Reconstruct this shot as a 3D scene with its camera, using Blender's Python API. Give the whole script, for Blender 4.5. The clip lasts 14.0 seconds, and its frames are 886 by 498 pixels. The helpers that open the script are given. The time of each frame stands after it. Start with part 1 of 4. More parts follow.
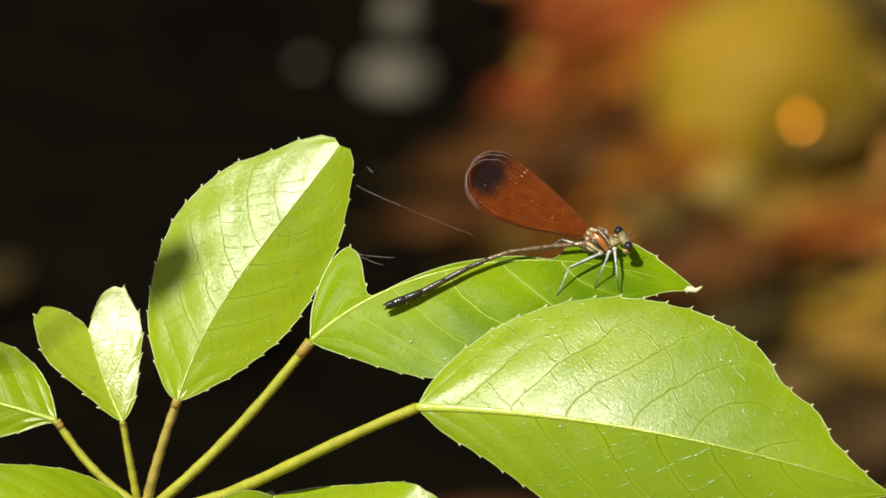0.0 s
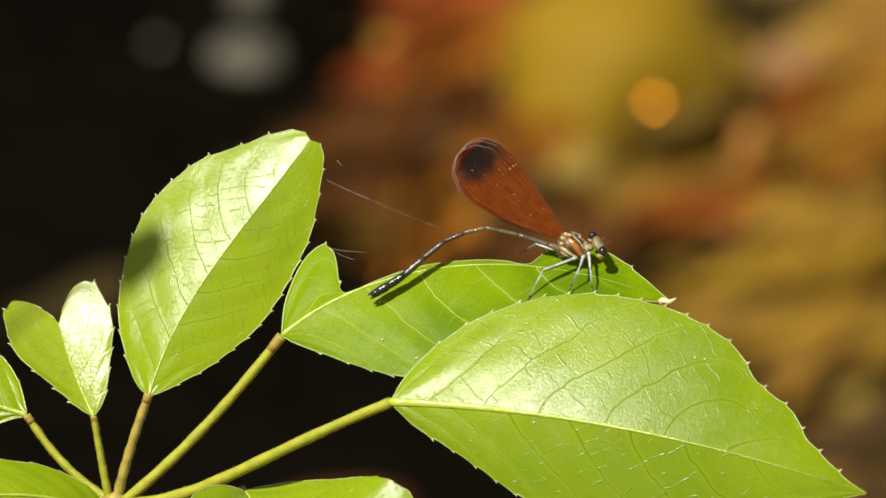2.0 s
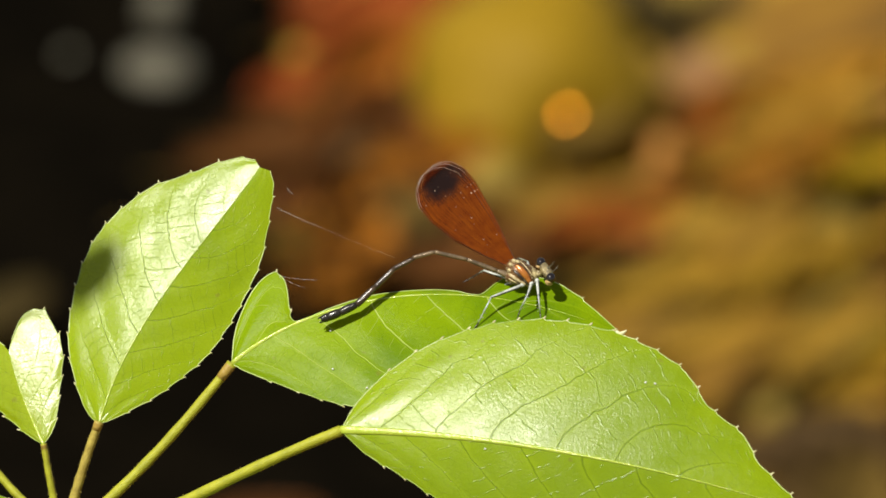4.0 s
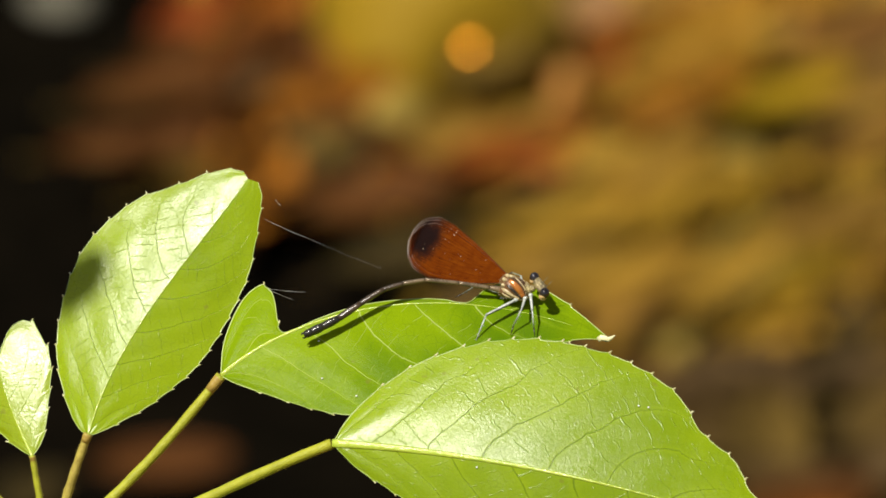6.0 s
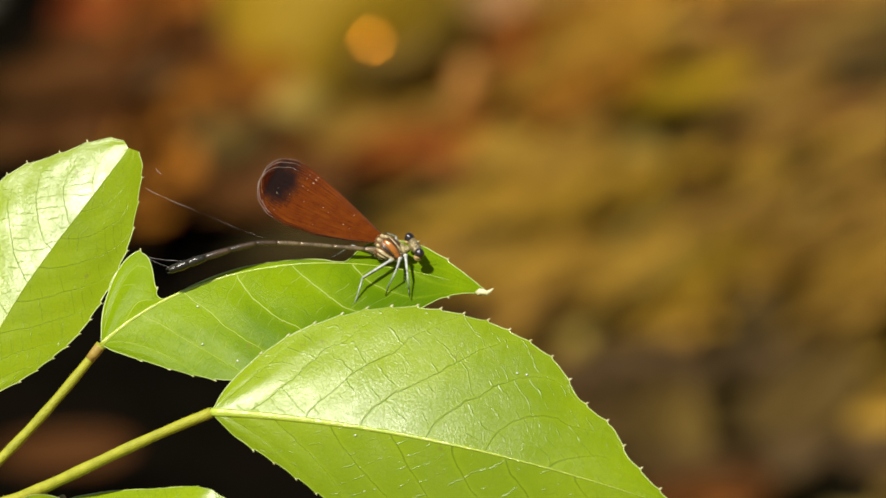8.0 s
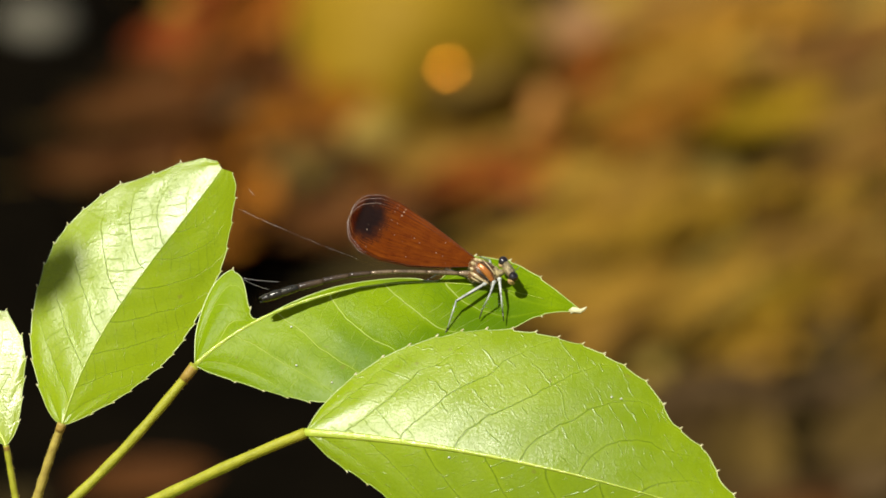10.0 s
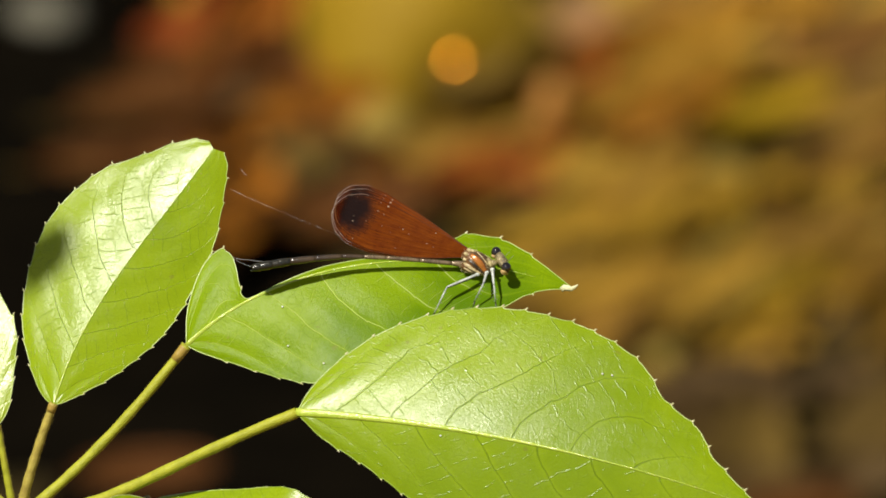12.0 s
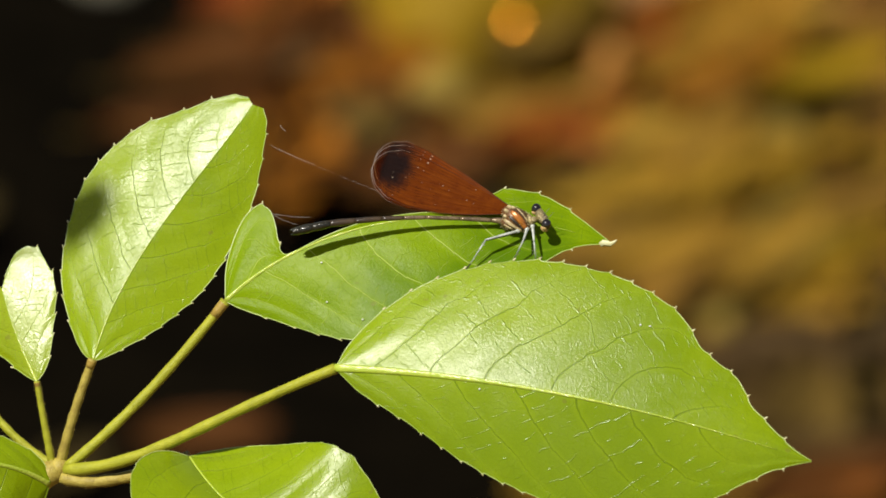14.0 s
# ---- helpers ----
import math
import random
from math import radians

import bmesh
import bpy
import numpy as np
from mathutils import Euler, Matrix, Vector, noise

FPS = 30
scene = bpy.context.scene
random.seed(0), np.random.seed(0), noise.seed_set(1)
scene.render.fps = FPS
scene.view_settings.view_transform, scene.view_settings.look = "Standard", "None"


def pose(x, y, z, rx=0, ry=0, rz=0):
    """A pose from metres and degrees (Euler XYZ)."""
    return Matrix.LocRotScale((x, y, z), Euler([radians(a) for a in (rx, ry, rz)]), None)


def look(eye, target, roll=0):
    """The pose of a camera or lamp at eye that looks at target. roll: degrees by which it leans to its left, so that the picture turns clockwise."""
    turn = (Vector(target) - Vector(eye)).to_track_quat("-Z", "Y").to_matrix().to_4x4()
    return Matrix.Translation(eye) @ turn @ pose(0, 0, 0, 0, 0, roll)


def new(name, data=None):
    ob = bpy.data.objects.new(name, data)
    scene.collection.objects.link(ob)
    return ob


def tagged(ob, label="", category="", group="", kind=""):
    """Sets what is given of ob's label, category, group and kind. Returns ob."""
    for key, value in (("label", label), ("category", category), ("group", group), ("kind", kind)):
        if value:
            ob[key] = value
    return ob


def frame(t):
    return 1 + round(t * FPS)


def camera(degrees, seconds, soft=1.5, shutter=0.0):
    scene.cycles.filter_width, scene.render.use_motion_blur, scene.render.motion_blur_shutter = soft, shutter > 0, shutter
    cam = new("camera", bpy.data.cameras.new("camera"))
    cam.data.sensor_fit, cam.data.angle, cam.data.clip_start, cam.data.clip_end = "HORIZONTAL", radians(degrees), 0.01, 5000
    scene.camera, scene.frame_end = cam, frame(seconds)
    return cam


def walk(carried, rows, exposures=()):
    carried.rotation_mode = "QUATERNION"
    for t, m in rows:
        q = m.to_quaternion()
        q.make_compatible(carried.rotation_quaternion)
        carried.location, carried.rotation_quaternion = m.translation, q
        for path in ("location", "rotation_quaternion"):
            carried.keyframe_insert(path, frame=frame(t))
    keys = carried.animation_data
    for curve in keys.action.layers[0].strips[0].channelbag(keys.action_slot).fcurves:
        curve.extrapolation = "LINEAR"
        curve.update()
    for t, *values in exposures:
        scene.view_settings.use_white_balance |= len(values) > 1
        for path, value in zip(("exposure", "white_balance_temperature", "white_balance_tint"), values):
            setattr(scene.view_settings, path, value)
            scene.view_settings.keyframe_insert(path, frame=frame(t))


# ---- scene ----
cam = camera(4.041, 14.0, soft=1.7)
cam.data.dof.use_dof = True
cam.data.dof.focus_distance = 2.398
cam.data.dof.aperture_fstop = 29.0

# The view frame: x to the right, y up across the line of sight, z towards the eye; its origin lies amid the leaves.
FRAME = pose(0, 0, 1.05, 68, 0, 0)
EYE = FRAME @ Matrix.Translation((0, 0, 2.4))


def hold(t, a, b, yaw, tilt, roll):
    """A row of the hand-held camera: its sway across the line of sight in metres, and its turns in degrees."""
    turn = pose(0, 0, 0, 0, yaw, 0) @ pose(0, 0, 0, tilt, 0, 0) @ pose(0, 0, 0, 0, 0, roll)
    return t, EYE @ Matrix.Translation((a, b, 0)) @ turn


walk(cam, [hold(*row) for row in (
    (0, 0.0416, -0.0049, 1.123, 0.142, -0.012),
    (0.5, 0.0480, -0.0076, 1.363, 0.197, -0.001),
    (0.9, 0.0337, -0.0049, 1.348, 0.238, 0.006),
    (1, 0.0249, -0.0026, 1.211, 0.257, 0.007),
    (1.2, 0.0203, 0.0008, 0.854, 0.268, -0.001),
    (1.5, 0.0129, 0.0014, 0.330, 0.243, 0.001),
    (2, -0.0000, 0.0000, -0.000, -0.000, -0.000),
    (2.5, -0.0115, -0.0013, -0.060, 0.021, 0.016),
    (3, -0.0080, -0.0010, -0.252, 0.055, -0.002),
    (3.2, -0.0094, 0.0010, -0.368, 0.043, -0.004),
    (5.3, -0.0241, 0.0145, -0.719, -0.037, 0.012),
    (5.5, -0.0314, 0.0197, -0.961, -0.051, 0.013),
    (6, -0.0435, 0.0337, -1.316, -0.622, 0.018),
    (6.5, -0.0491, 0.0343, -1.530, -0.958, 0.011),
    (7, -0.0449, 0.0247, -1.660, -0.635, 0.003),
    (7.5, -0.0378, 0.0239, -1.688, -0.564, 0.010),
    (8, -0.0358, 0.0250, -1.678, -0.556, 0.011),
    (8.5, -0.0342, 0.0250, -1.527, -0.551, 0.018),
    (9, -0.0382, 0.0269, -1.371, -0.586, 0.021),
    (9.2, -0.0427, 0.0262, -1.420, -0.553, 0.023),
    (11.5, -0.0388, 0.0185, -1.327, -0.297, -0.005),
    (12, -0.0367, 0.0184, -1.311, -0.396, 0.001),
    (12.5, -0.0324, 0.0177, -1.263, -0.522, -0.011),
    (13, -0.0312, 0.0156, -1.154, -0.565, -0.011),
    (13.5, -0.0380, 0.0148, -1.185, -0.571, -0.009),
    (14, -0.0295, 0.0162, -0.961, -0.545, -0.007),
)], [(0, 0.66), (3.2, 0.64), (9.2, 0.62), (12.5, 0.57), (13.5, 0.44), (14, 0.47)])

# ---- light ----
SUN_WAY = FRAME.to_3x3() @ Vector((-0.36, 0.60, 0.72)).normalized()
world = bpy.data.worlds.new("sky")
scene.world = world
world.use_nodes = True
sky = world.node_tree.nodes.new("ShaderNodeTexSky")
sky.sky_type, sky.sun_disc = "NISHITA", False
sky.sun_elevation = math.asin(SUN_WAY.z)
sky.sun_rotation = math.atan2(SUN_WAY.x, SUN_WAY.y)
world.node_tree.links.new(sky.outputs[0], world.node_tree.nodes["Background"].inputs[0])
world.node_tree.nodes["Background"].inputs[1].default_value = 0.05
sun = new("sun", bpy.data.lights.new("sun", "SUN"))
sun.data.energy, sun.data.angle, sun.data.color = 5.0, radians(0.53), (1.0, 0.95, 0.85)
sun.matrix_world = look(SUN_WAY * 30, (0, 0, 0))


# ---- materials ----
def material(name):
    m = bpy.data.materials.new(name)
    m.use_nodes = True
    nt = m.node_tree
    nt.nodes.clear()
    out = nt.nodes.new("ShaderNodeOutputMaterial")
    return m, nt, out


def node(nt, kind, **values):
    n = nt.nodes.new("ShaderNode" + kind)
    for key, value in values.items():
        key = key.replace("_", " ")
        socket = n.inputs[int(key[1:])] if key[0] == "i" and key[1:].isdigit() else n.inputs[key]
        if isinstance(value, bpy.types.NodeSocket):
            nt.links.new(value, socket)
        else:
            socket.default_value = value
    return n


def calc(nt, op, a, b=0.0, c=0.0):
    n = node(nt, "Math", i0=a, i1=b, i2=c)
    n.operation = op
    return n.outputs[0]


def ramp(nt, value, lo, hi, a=0.0, b=1.0):
    n = node(nt, "MapRange", i0=value, i1=lo, i2=hi, i3=a, i4=b)
    n.interpolation_type = "SMOOTHSTEP"
    return n.outputs[0]


def blend(nt, fac, a, b, how="MIX"):
    n = nt.nodes.new("ShaderNodeMix")
    n.data_type, n.blend_type = "RGBA", how
    for socket, value in ((n.inputs[0], fac), (n.inputs[6], a), (n.inputs[7], b)):
        if isinstance(value, bpy.types.NodeSocket):
            nt.links.new(value, socket)
        else:
            socket.default_value = (*value, 1) if isinstance(value, tuple) and len(value) == 3 else value
    return n.outputs[2]


def noise_of(nt, where, scale, detail=3.0, rough=0.55):
    return node(nt, "TexNoise", Vector=where, Scale=scale, Detail=detail, Roughness=rough).outputs[0]


def leaf_material(name, veins, lean, base, dark, vein, gloss=0.40, through_light=0.33, vein_show=0.5, spec=0.4, vein_wide=1.0, fold=0.6):
    """A living leaf: side veins that leave the midrib aslant, rungs between them, a net of veinlets, a waxy skin, light through it."""
    m, nt, out = material(name)
    uv = node(nt, "SeparateXYZ", Vector=nt.nodes.new("ShaderNodeTexCoord").outputs["UV"])
    where = nt.nodes.new("ShaderNodeTexCoord").outputs["Object"]
    s, w = uv.outputs[0], calc(nt, "SUBTRACT", calc(nt, "MULTIPLY", uv.outputs[1], 2.0), 1.0)
    side = calc(nt, "ABSOLUTE", w)
    left = calc(nt, "GREATER_THAN", w, 0.0)
    soft = noise_of(nt, where, 55.0, 3.0)
    wob = calc(nt, "MULTIPLY", calc(nt, "SUBTRACT", soft, 0.5), 0.09)
    bent = calc(nt, "MULTIPLY", calc(nt, "POWER", side, 1.35), calc(nt, "MULTIPLY_ADD", s, lean * 0.4, lean * 0.85))
    p = calc(nt, "ADD", calc(nt, "SUBTRACT", s, bent), wob)
    p = calc(nt, "ADD", calc(nt, "MULTIPLY", p, veins), calc(nt, "MULTIPLY_ADD", left, 0.42, 4.0))
    f = calc(nt, "FRACT", p)
    gap = calc(nt, "SUBTRACT", 0.5, calc(nt, "ABSOLUTE", calc(nt, "SUBTRACT", f, 0.5)))
    fade = calc(nt, "MULTIPLY", ramp(nt, side, 0.5, 0.95, 1.0, 0.3), ramp(nt, s, 0.72, 0.92, 1.0, 0.0))
    second = calc(nt, "MULTIPLY", ramp(nt, gap, 0.004 * vein_wide, 0.018 * vein_wide, 1.0, 0.0), fade)
    halo = ramp(nt, gap, 0.0, 0.16, 1.0, 0.0)
    cell = node(nt, "TexWhiteNoise", i1=calc(nt, "MULTIPLY_ADD", calc(nt, "FLOOR", p), 1.7, calc(nt, "MULTIPLY", left, 31.3)))
    cell.noise_dimensions = "1D"
    rungs = calc(nt, "ADD", calc(nt, "MULTIPLY", side, 5.0), calc(nt, "MULTIPLY", s, 19.0))
    rungs = calc(nt, "ADD", rungs, calc(nt, "MULTIPLY", cell.outputs[0], 7.0))
    rungs = calc(nt, "ADD", rungs, calc(nt, "MULTIPLY", noise_of(nt, where, 100.0, 3.0), 1.6))
    near = calc(nt, "SUBTRACT", 0.5, calc(nt, "ABSOLUTE", calc(nt, "SUBTRACT", calc(nt, "FRACT", rungs), 0.5)))
    broken = ramp(nt, noise_of(nt, where, 240.0, 2.0), 0.47, 0.58, 0.0, 1.0)
    third = calc(nt, "MULTIPLY", calc(nt, "MULTIPLY", ramp(nt, near, 0.006, 0.045, 1.0, 0.0), broken), ramp(nt, s, 0.75, 0.92, 1.0, 0.0))
    spread = node(nt, "VectorMath", i0=node(nt, "TexNoise", Vector=where, Scale=330.0, Detail=3.0).outputs[1], i1=(0.0012, 0.0012, 0.0012))
    spread.operation = "MULTIPLY"
    warp = node(nt, "VectorMath", i0=where, i1=spread.outputs[0])
    cells = nt.nodes.new("ShaderNodeTexVoronoi")
    cells.voronoi_dimensions, cells.feature = "2D", "DISTANCE_TO_EDGE"
    nt.links.new(warp.outputs[0], cells.inputs["Vector"])
    cells.inputs["Scale"].default_value = 560.0
    net = calc(nt, "MULTIPLY", ramp(nt, cells.outputs[0], 0.01, 0.10, 1.0, 0.0), ramp(nt, noise_of(nt, where, 300.0, 2.0), 0.44, 0.58, 0.05, 1.0))
    puff = ramp(nt, cells.outputs[0], 0.0, 0.35)
    small = nt.nodes.new("ShaderNodeTexVoronoi")
    small.voronoi_dimensions, small.feature = "2D", "DISTANCE_TO_EDGE"
    nt.links.new(warp.outputs[0], small.inputs["Vector"])
    small.inputs["Scale"].default_value = 1300.0
    lace = ramp(nt, small.outputs[0], 0.02, 0.16, 1.0, 0.0)
    big = noise_of(nt, where, 28.0, 4.0)
    tone = blend(nt, ramp(nt, big, 0.36, 0.66), base, dark)
    tone = blend(nt, calc(nt, "MULTIPLY", halo, 0.22), tone, tuple(c * 1.18 for c in base))
    tone = blend(nt, calc(nt, "MULTIPLY", lace, 0.10), tone, tuple(c * 0.6 for c in dark))
    tone = blend(nt, calc(nt, "MULTIPLY", net, 0.16), tone, tuple(c * 0.55 for c in dark))
    tone = blend(nt, calc(nt, "MULTIPLY", third, vein_show * 0.5), tone, vein)
    tone = blend(nt, calc(nt, "MULTIPLY", second, vein_show), tone, vein)
    speck = ramp(nt, noise_of(nt, where, 420.0, 1.0), 0.75, 0.79)
    tone = blend(nt, calc(nt, "MULTIPLY", speck, 0.35), tone, (0.16, 0.13, 0.03))
    height = calc(nt, "ADD", calc(nt, "MULTIPLY", second, -0.45), calc(nt, "MULTIPLY", third, 0.30))
    height = calc(nt, "ADD", height, calc(nt, "MULTIPLY", net, 0.10))
    height = calc(nt, "ADD", height, calc(nt, "MULTIPLY", puff, 0.05))
    height = calc(nt, "ADD", height, calc(nt, "MULTIPLY", noise_of(nt, where, 420.0, 4.0, 0.6), 0.16))
    height = calc(nt, "ADD", height, calc(nt, "MULTIPLY", noise_of(nt, where, 1900.0, 4.0, 0.7), 0.40))
    bump = node(nt, "Bump", Strength=fold, Distance=0.00022, Height=height)
    rough = ramp(nt, noise_of(nt, where, 150.0, 4.0, 0.65), 0.3, 0.7, gloss - 0.05, gloss + 0.07)
    skin = node(nt, "BsdfPrincipled", Base_Color=tone, Roughness=rough, Normal=bump.outputs[0])
    skin.inputs["Specular IOR Level"].default_value = spec
    lit = blend(nt, 1.0, tone, (1.25, 1.15, 0.35), "MULTIPLY")
    glow = node(nt, "BsdfTranslucent", Color=lit, Normal=bump.outputs[0])
    mix = node(nt, "MixShader", i0=through_light, i1=skin.outputs[0], i2=glow.outputs[0])
    nt.links.new(mix.outputs[0], out.inputs[0])
    return m


def plain(name, a, b, scale, rough=0.5, metal=0.0, bump=0.3, depth=0.0003, spec=0.5, vary=0.0):
    """Two tones of one stuff mixed by noise at two scales, with a fine relief; vary: how far pieces differ."""
    m, nt, out = material(name)
    where = nt.nodes.new("ShaderNodeTexCoord").outputs["Object"]
    n1, n2 = noise_of(nt, where, scale, 4.0), noise_of(nt, where, scale * 7, 3.0)
    tone = blend(nt, ramp(nt, calc(nt, "ADD", calc(nt, "MULTIPLY", n1, 0.7), calc(nt, "MULTIPLY", n2, 0.3)), 0.35, 0.65), a, b)
    if vary:
        luck = nt.nodes.new("ShaderNodeObjectInfo").outputs["Random"]
        shade = node(nt, "CombineXYZ", X=ramp(nt, luck, 0.0, 1.0, 1 - vary, 1 + vary), Y=ramp(nt, luck, 0.0, 1.0, 1 - vary * 1.1, 1 + vary * 1.1), Z=1.0)
        tone = blend(nt, 1.0, tone, shade.outputs[0], "MULTIPLY")
    rel = node(nt, "Bump", Strength=bump, Distance=depth, Height=n2)
    r = ramp(nt, n2, 0.3, 0.7, rough * 0.8, min(1.0, rough * 1.2))
    skin = node(nt, "BsdfPrincipled", Base_Color=tone, Roughness=r, Metallic=metal, Normal=rel.outputs[0])
    skin.inputs["Specular IOR Level"].default_value = spec
    nt.links.new(skin.outputs[0], out.inputs[0])
    return m


def wing_material(name):
    """Rust-red membrane with fine dark veins, a smoky patch before the tip and a clear rim."""
    m, nt, out = material(name)
    uv = node(nt, "SeparateXYZ", Vector=nt.nodes.new("ShaderNodeTexCoord").outputs["UV"])
    where = nt.nodes.new("ShaderNodeTexCoord").outputs["Object"]
    s, w = uv.outputs[0], calc(nt, "SUBTRACT", calc(nt, "MULTIPLY", uv.outputs[1], 2.0), 1.0)
    long = calc(nt, "FRACT", calc(nt, "ADD", calc(nt, "MULTIPLY", w, 11.0), 20.0))
    long = ramp(nt, calc(nt, "ABSOLUTE", calc(nt, "SUBTRACT", long, 0.5)), 0.30, 0.5)
    cross = calc(nt, "FRACT", calc(nt, "MULTIPLY", s, 46.0))
    cross = ramp(nt, calc(nt, "ABSOLUTE", calc(nt, "SUBTRACT", cross, 0.5)), 0.34, 0.5)
    vein = calc(nt, "MAXIMUM", long, calc(nt, "MULTIPLY", cross, 0.15))
    big = noise_of(nt, where, 420.0, 5.0, 0.7)
    run = nt.nodes.new("ShaderNodeCombineXYZ")
    nt.links.new(calc(nt, "MULTIPLY", s, 5.0), run.inputs[0])
    nt.links.new(calc(nt, "MULTIPLY", w, 16.0), run.inputs[1])
    streak = noise_of(nt, run.outputs[0], 1.0, 4.0, 0.7)
    tone = blend(nt, ramp(nt, big, 0.2, 0.8), (0.112, 0.020, 0.0012), (0.178, 0.040, 0.0020))
    tone = blend(nt, calc(nt, "MULTIPLY", ramp(nt, streak, 0.45, 0.7), 0.55), tone, (0.060, 0.010, 0.0015))
    tone = blend(nt, calc(nt, "MULTIPLY", ramp(nt, streak, 0.50, 0.28), 0.45), tone, (0.24, 0.068, 0.004))
    tone = blend(nt, calc(nt, "MULTIPLY", vein, 0.20), tone, (0.055, 0.010, 0.003))
    far = calc(nt, "POWER", calc(nt, "DIVIDE", calc(nt, "SUBTRACT", s, 0.92), 0.23), 2.0)
    wide = calc(nt, "POWER", calc(nt, "DIVIDE", calc(nt, "ADD", w, 0.25), 1.30), 2.0)
    edge = calc(nt, "ADD", calc(nt, "ADD", far, wide), calc(nt, "MULTIPLY", calc(nt, "SUBTRACT", big, 0.5), 1.0))
    smoke = ramp(nt, edge, 1.30, 0.15)
    tone = blend(nt, calc(nt, "MULTIPLY", smoke, 0.97), tone, (0.010, 0.006, 0.006))
    glint = ramp(nt, noise_of(nt, where, 1500.0, 1.0), 0.74, 0.78)
    tone = blend(nt, calc(nt, "MULTIPLY", glint, 0.6), tone, (0.55, 0.42, 0.30))
    sheen = node(nt, "BsdfPrincipled", Base_Color=tone, Roughness=0.55)
    sheen.inputs["Specular IOR Level"].default_value = 0.02
    glow = node(nt, "BsdfTranslucent", Color=tone)
    body = node(nt, "MixShader", i0=0.35, i1=sheen.outputs[0], i2=glow.outputs[0])
    clear = node(nt, "BsdfTransparent", Color=(0.92, 0.70, 0.48, 1))
    rim = calc(nt, "MAXIMUM", ramp(nt, s, 0.90, 0.96), calc(nt, "MULTIPLY", ramp(nt, calc(nt, "ABSOLUTE", w), 0.93, 0.99), ramp(nt, s, 0.3, 0.6)))
    see = calc(nt, "ADD", 0.16, calc(nt, "MULTIPLY", rim, 0.74))
    see = calc(nt, "MULTIPLY", see, calc(nt, "SUBTRACT", 1.0, calc(nt, "MULTIPLY", vein, 0.5)))
    mix = node(nt, "MixShader", i0=see, i1=body.outputs[0], i2=clear.outputs[0])
    nt.links.new(mix.outputs[0], out.inputs[0])
    return m


LEAF = leaf_material("waxy_leaf", 8.0, 0.25, (0.235, 0.325, 0.003), (0.170, 0.255, 0.002), (0.085, 0.140, 0.004), vein_show=0.75, gloss=0.25, spec=0.34)
LEAF_YOUNG = leaf_material("waxy_young_leaf", 5.0, 0.25, (0.262, 0.345, 0.005), (0.210, 0.292, 0.004), (0.085, 0.150, 0.006), 0.27, vein_show=0.5, spec=0.6)
LEAF_PALE = leaf_material("waxy_leaf_pale_veins", 7.0, 0.25, (0.190, 0.285, 0.002), (0.080, 0.160, 0.002), (0.44, 0.52, 0.15), 0.26, 0.3, 0.58, 0.05, 1.1)
PETIOLE = plain("leaf_stalk", (0.31, 0.31, 0.020), (0.23, 0.235, 0.013), 420, 0.5, bump=0.8, depth=0.0002, spec=0.3)
STALK_TAN = plain("tan_leaf_stalk", (0.36, 0.29, 0.055), (0.22, 0.165, 0.028), 420, 0.5, bump=0.8, depth=0.0002, spec=0.3)
STALK_BROWN = plain("brown_stalk_joint", (0.28, 0.19, 0.035), (0.20, 0.13, 0.022), 200, 0.5, bump=0.8, depth=0.0002, spec=0.3)
RIB = plain("midrib", (0.36, 0.42, 0.05), (0.27, 0.36, 0.025), 300, 0.22, spec=0.7, bump=0.7, depth=0.0003)
MARGIN = plain("leaf_margin", (0.46, 0.52, 0.20), (0.19, 0.27, 0.02), 70, 0.3)
TOOTH = plain("leaf_tooth", (0.58, 0.56, 0.33), (0.36, 0.32, 0.13), 400, 0.4)
WING = wing_material("wing_membrane")
WING_RIM = plain("wing_tip_rim", (0.33, 0.28, 0.25), (0.20, 0.16, 0.14), 500, 0.25)
WING_EDGE = plain("wing_edge_vein", (0.070, 0.030, 0.014), (0.035, 0.014, 0.008), 600, 0.5, spec=0.15)
CREAM = plain("cream_stripe", (0.50, 0.41, 0.21), (0.27, 0.20, 0.095), 700, 0.36)
BRONZE = plain("bronze_thorax", (0.15, 0.070, 0.024), (0.055, 0.030, 0.014), 520, 0.34, metal=0.25, bump=0.5, depth=0.0001)
POLISHED = plain("polished_orange_brown", (0.40, 0.15, 0.025), (0.28, 0.09, 0.018), 420, 0.22, metal=0.2)
BLACKISH = plain("black_line", (0.016, 0.012, 0.008), (0.03, 0.02, 0.012), 500, 0.3)
HEAD = plain("olive_head", (0.36, 0.29, 0.13), (0.10, 0.075, 0.035), 800, 0.35, metal=0.2, bump=0.6)
EYE_MAT = plain("eye", (0.010, 0.007, 0.005), (0.016, 0.010, 0.007), 300, 0.10, spec=0.8, bump=0.02)
EYE_LOW = plain("eye_lower", (0.45, 0.30, 0.12), (0.34, 0.22, 0.09), 300, 0.2)
ABDOMEN = plain("black_abdomen", (0.012, 0.012, 0.008), (0.026, 0.022, 0.013), 350, 0.18, metal=0.1)
ABDOMEN_BASE = plain("brown_abdomen", (0.22, 0.155, 0.085), (0.10, 0.072, 0.042), 350, 0.26, metal=0.3)
ABDOMEN_MID = plain("red_brown_abdomen", (0.065, 0.042, 0.022), (0.030, 0.020, 0.012), 350, 0.22)
JOINT = plain("abdomen_ring", (0.09, 0.055, 0.03), (0.05, 0.033, 0.02), 500, 0.55, spec=0.2)
